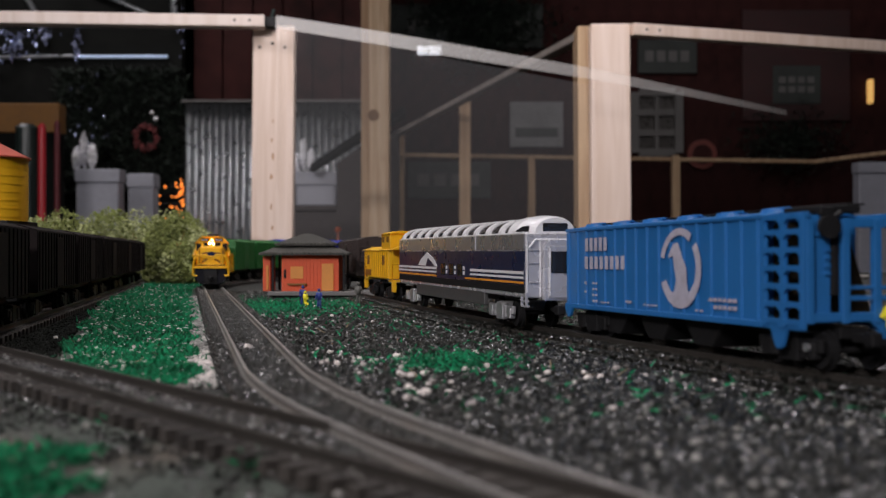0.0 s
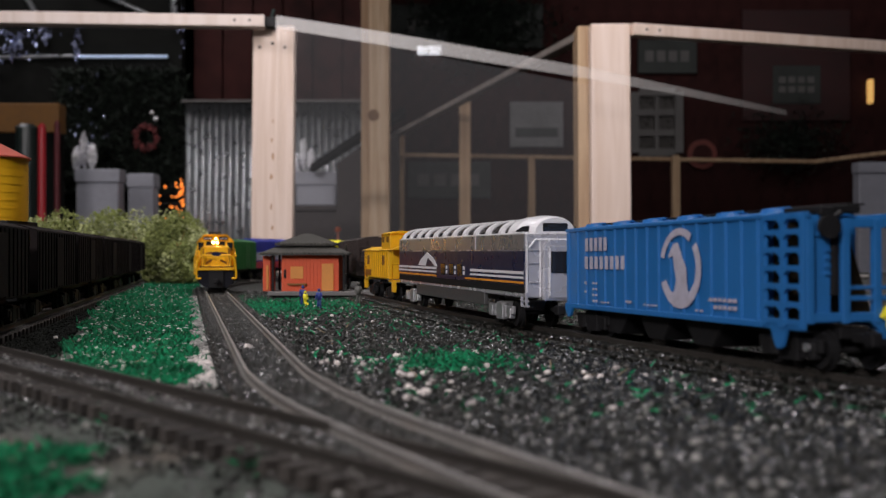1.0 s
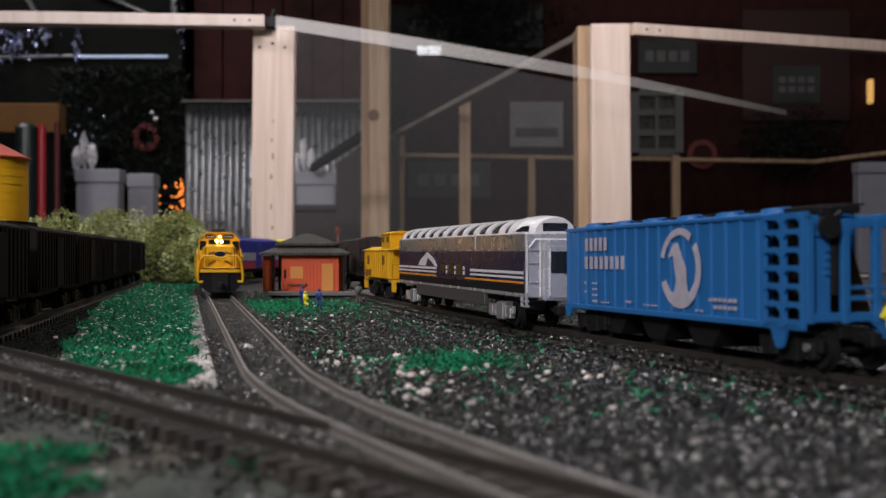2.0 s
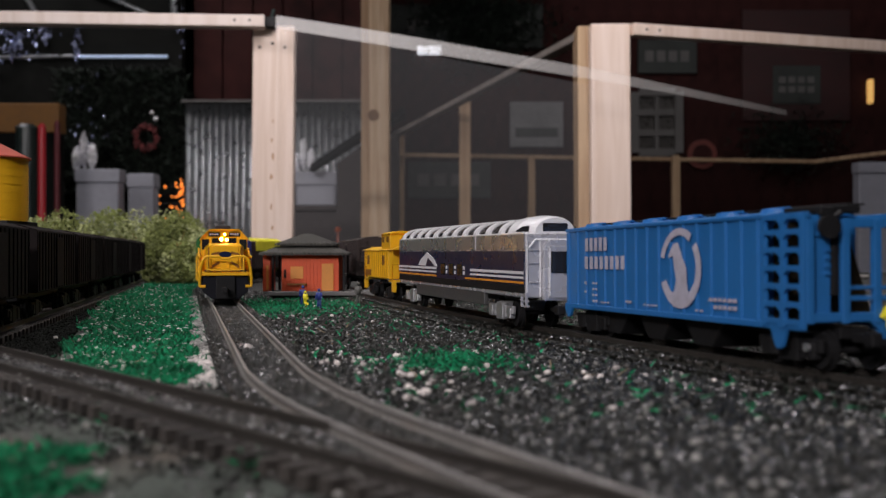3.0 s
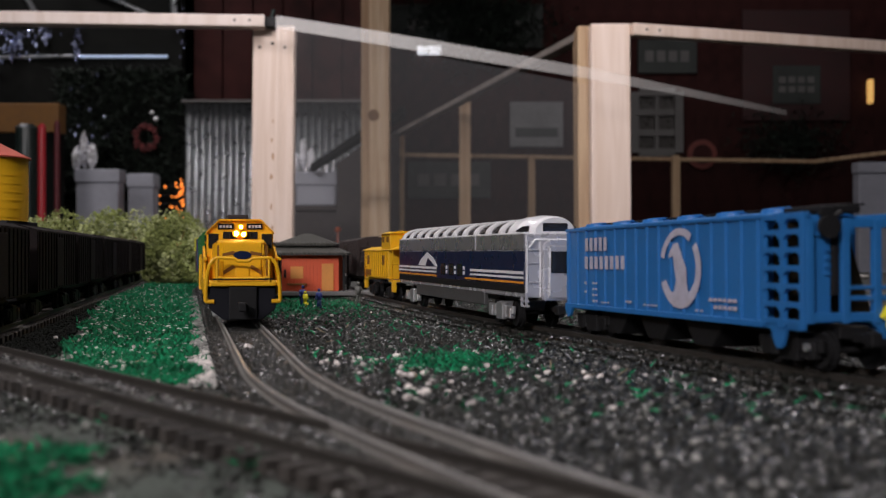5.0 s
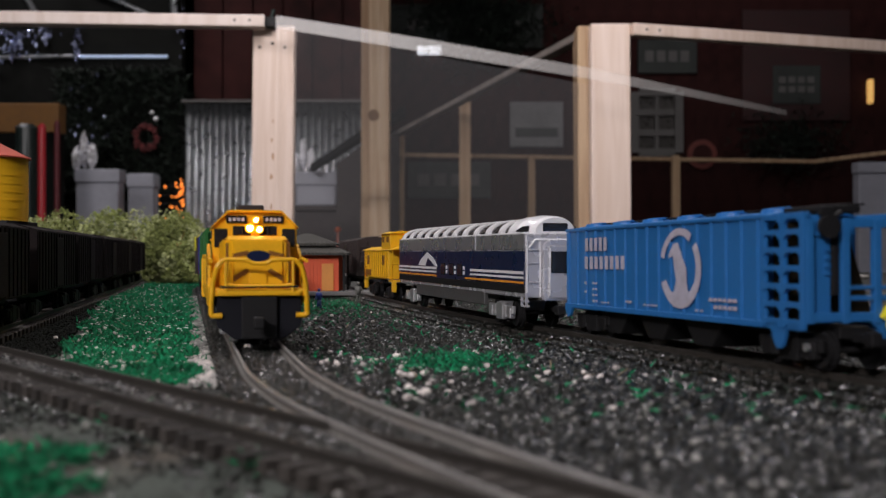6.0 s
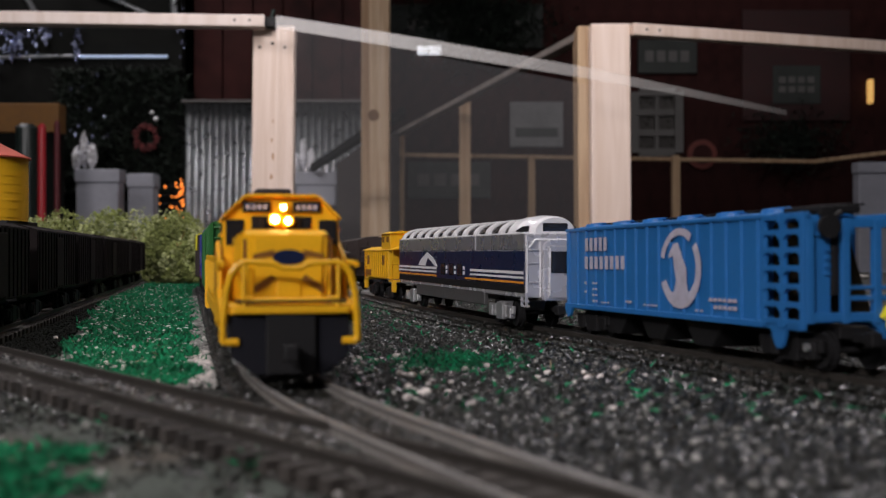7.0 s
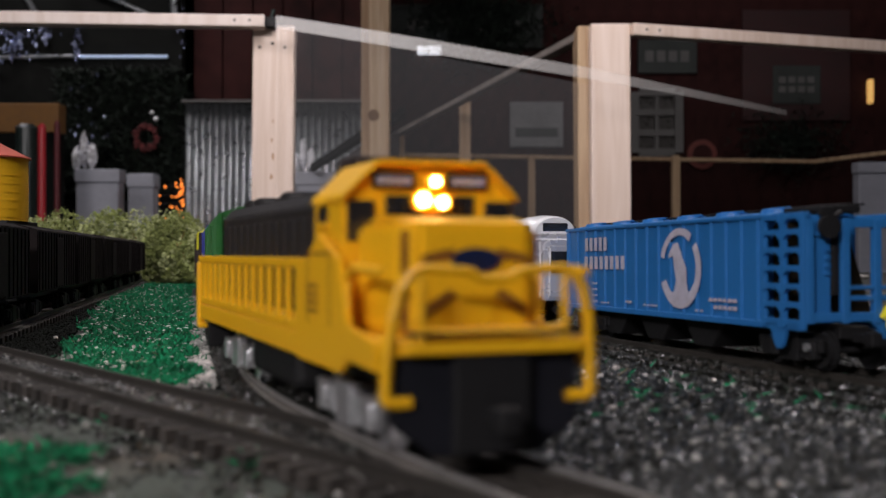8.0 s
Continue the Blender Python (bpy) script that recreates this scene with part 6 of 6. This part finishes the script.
for cx_, cy_, sdx, sdy, num in ((24, 82, 20, 16, 90), (62, 62, 20, 9, 40), (135, 82, 4, 18, 40), (150, 215, 14, 34, 22), (322, 62, 3, 22, 12)):
    for _ in range(num):
        tp.append(Vector(put(tin.normal(cx_, sdx), tin.normal(cy_, sdy), 4.59 + tin.uniform(-0.02, 0.01))) * 1000)
stones("tinsel_flakes", np.array(tp), tin.uniform(2.0, 7.5, len(tp)), M["tinsel"], "bluish tinsel flakes standing in for reflections on the dark partition", "tinsel", squash=1.6, seed=32)
fp = []
for _ in range(2600):
    fp.append(Vector(put(tin.uniform(100, 326), tin.uniform(125, 345), 4.605 + tin.uniform(-0.01, 0.01))) * 1000)
for _ in range(2200):
    fp.append(Vector(put(tin.normal(850, 60), tin.normal(40, 38), 6.86 + tin.uniform(-0.03, 0.03))) * 1000)
for _ in range(900):
    fp.append(Vector(put(tin.normal(1400, 40), tin.normal(255, 25), 6.86 + tin.uniform(-0.03, 0.03))) * 1000)
blades("fir_sprays", np.array(fp), 52.0, M["fir"], "dim dark green fir sprays hung along the walls", "fir branches", seed=33)
strings = thing("string_lights", "string of glowing orange bulbs in the dark", "string lights")
bm = B()
pts = []
for k in range(42):
    y = 322 + 74 * (k / 41) + random.uniform(-6, 6)
    x = 326 - abs(random.gauss(0, 17)) * (1.2 if y < 362 else 0.6)
    pts.append(Vector(put(min(x, 327), y, 4.3 + random.uniform(-0.03, 0.03))) * 1000)
tube(bm, pts, 1.2, 4)
part("wire", bm, M["black"], strings)
bm = B()
X, Y, Z = put(322, 320, 4.36)
bbox(bm, X - 0.006, X + 0.006, Y - 0.006, Y + 0.006, -0.9, Z, 0.001)
part("stand", bm, M["black"], strings, "thin black stand")
for p in pts:
    bm = B()
    bmesh.ops.create_uvsphere(bm, u_segments=8, v_segments=6, radius=random.uniform(2.5, 5.5), matrix=Matrix.Translation(p))
    part("bulb", bm, M["ember"], strings, "glowing orange bulb")
bm = B()
X, Y, Z = put(598, 408, 4.0)
bmesh.ops.create_icosphere(bm, subdivisions=2, radius=11, matrix=Matrix.Translation((X * 1000, Y * 1000, Z * 1000)))
bbox(bm, X - 0.003, X + 0.003, Y - 0.003, Y + 0.003, -0.9, Z)
tagged(part("amber_lantern", bm, mat("amber_glass", (0.35, 0.07, 0.02), 0.3)), "small reddish lantern on a thin stand", "lantern")

# unseen tube fixtures added around the balancing lights; then rods, pipes and far lamps
for place, lw, ld, lp, goal in LAMPS:
    t = thing("tube_light_fixture", "unseen hanging tube fixture, added around a balancing light", "ceiling light", look(place, goal), "tube light fixtures")
    bm = B()
    bbox(bm, -lw / 2 - 0.03, lw / 2 + 0.03, -0.08, 0.08, 0.0, 0.05, 0.004)
    part("housing", bm, M["white_paint"], t)
    bm = B()
    rod(bm, (-lw * 500, 0, -14), (lw * 500, 0, -14), 12, 12)
    part("fixture_tube", bm, M["tube"], t, "glowing tube added in an unseen fixture")
    for q in (-1, 1):
        bm = B()
        top = t.matrix_world.inverted() @ (t.matrix_world @ Vector((q * lw * 0.4, 0, 0.04)) + Vector((0, 0, 3.17 - place[2])))
        rod(bm, (q * lw * 400, 0, 40), top * 1000, 4, 8)
        part("hanger", bm, M["galv"], t)


def far_bar(x0, y0, x1, y1, d, r, m, nm, label, cat):
    a, b = Vector(put(x0, y0, d)), Vector(put(x1, y1, d))
    bm = B()
    rod(bm, a * 1000, b * 1000, r * 1000, 10)
    return tagged(part(nm, bm, m), label, cat)


# glowing rod and its grey extension stand in for a tube's reflection
far_bar(140, 101, 296, 101, 4.61, 0.0065, M["tube_dim"], "reflection_rod", "long thin glowing rod standing in for a tube's reflection", "tube light")
far_bar(-20, 103, 140, 100, 4.612, 0.008, M["galv"], "conduit", "thin grey rod continuing the tube's reflection", "pipe")
far_bar(307, -900, 307, 26, 4.6, 0.014, M["galv"], "pipe", "vertical grey metal pipe", "pipe")
far_bar(-10, -95, 64, 26, 4.6, 0.012, M["galv"], "conduit", "slanting grey metal conduit on the dark partition", "pipe")
far_bar(150, -22, 262, 26, 4.6, 0.009, M["galv"], "conduit", "slanting grey metal conduit on the dark partition", "pipe")
bm = B()
a = put(760, 88, 6.89)
bbox(bm, a[0] - 0.075, a[0] + 0.075, a[1], a[1] + 0.09, a[2] - 0.02, a[2] + 0.02, 0.005)
tagged(part("far_ceiling_light", bm, glow("far_white_light", (0.9, 0.92, 1.0), 0.9)), "small bright white light far off", "ceiling light")
bm = B()
a = put(1543, 162, 6.93)
bbox(bm, a[0] - 0.016, a[0] + 0.016, a[1], a[1] + 0.05, a[2] - 0.075, a[2] + 0.075, 0.01)
tagged(part("wall_lamp", bm, M["amber_lamp"]), "small amber wall lamp glowing dimly", "wall lamp")


# ---------------------------------------------------------------- the train's run
SPEED, GAIN, START = 118.0, 0.30, 777.4


def motions():
    consist = [(LOCO, 103.0, 57.0), (GREEN, 277.0, 38.0), (GREEN2, 402.0, 38.0), (BLUE2, 575.0, 84.0), (LEMON, 747.0, 40.0)]
    consist += [(c, 884.0 + 151.0 * k, 50.0) for k, c in enumerate(TAIL)]
    for ob, behind, pivot in consist:
        rows = []
        for k in range(33):
            s = START - SPEED * k * 0.25 - GAIN * (k * 0.25) ** 2 + behind
            ax_, ay_ = on_main(s - pivot)
            bx_, by_ = on_main(s + pivot)
            rows.append((k * 0.25, mm((ax_ + bx_) / 2, (ay_ + by_) / 2, 0, math.degrees(math.atan2(ay_ - by_, ax_ - bx_)))))
        walk(ob, rows)


motions()
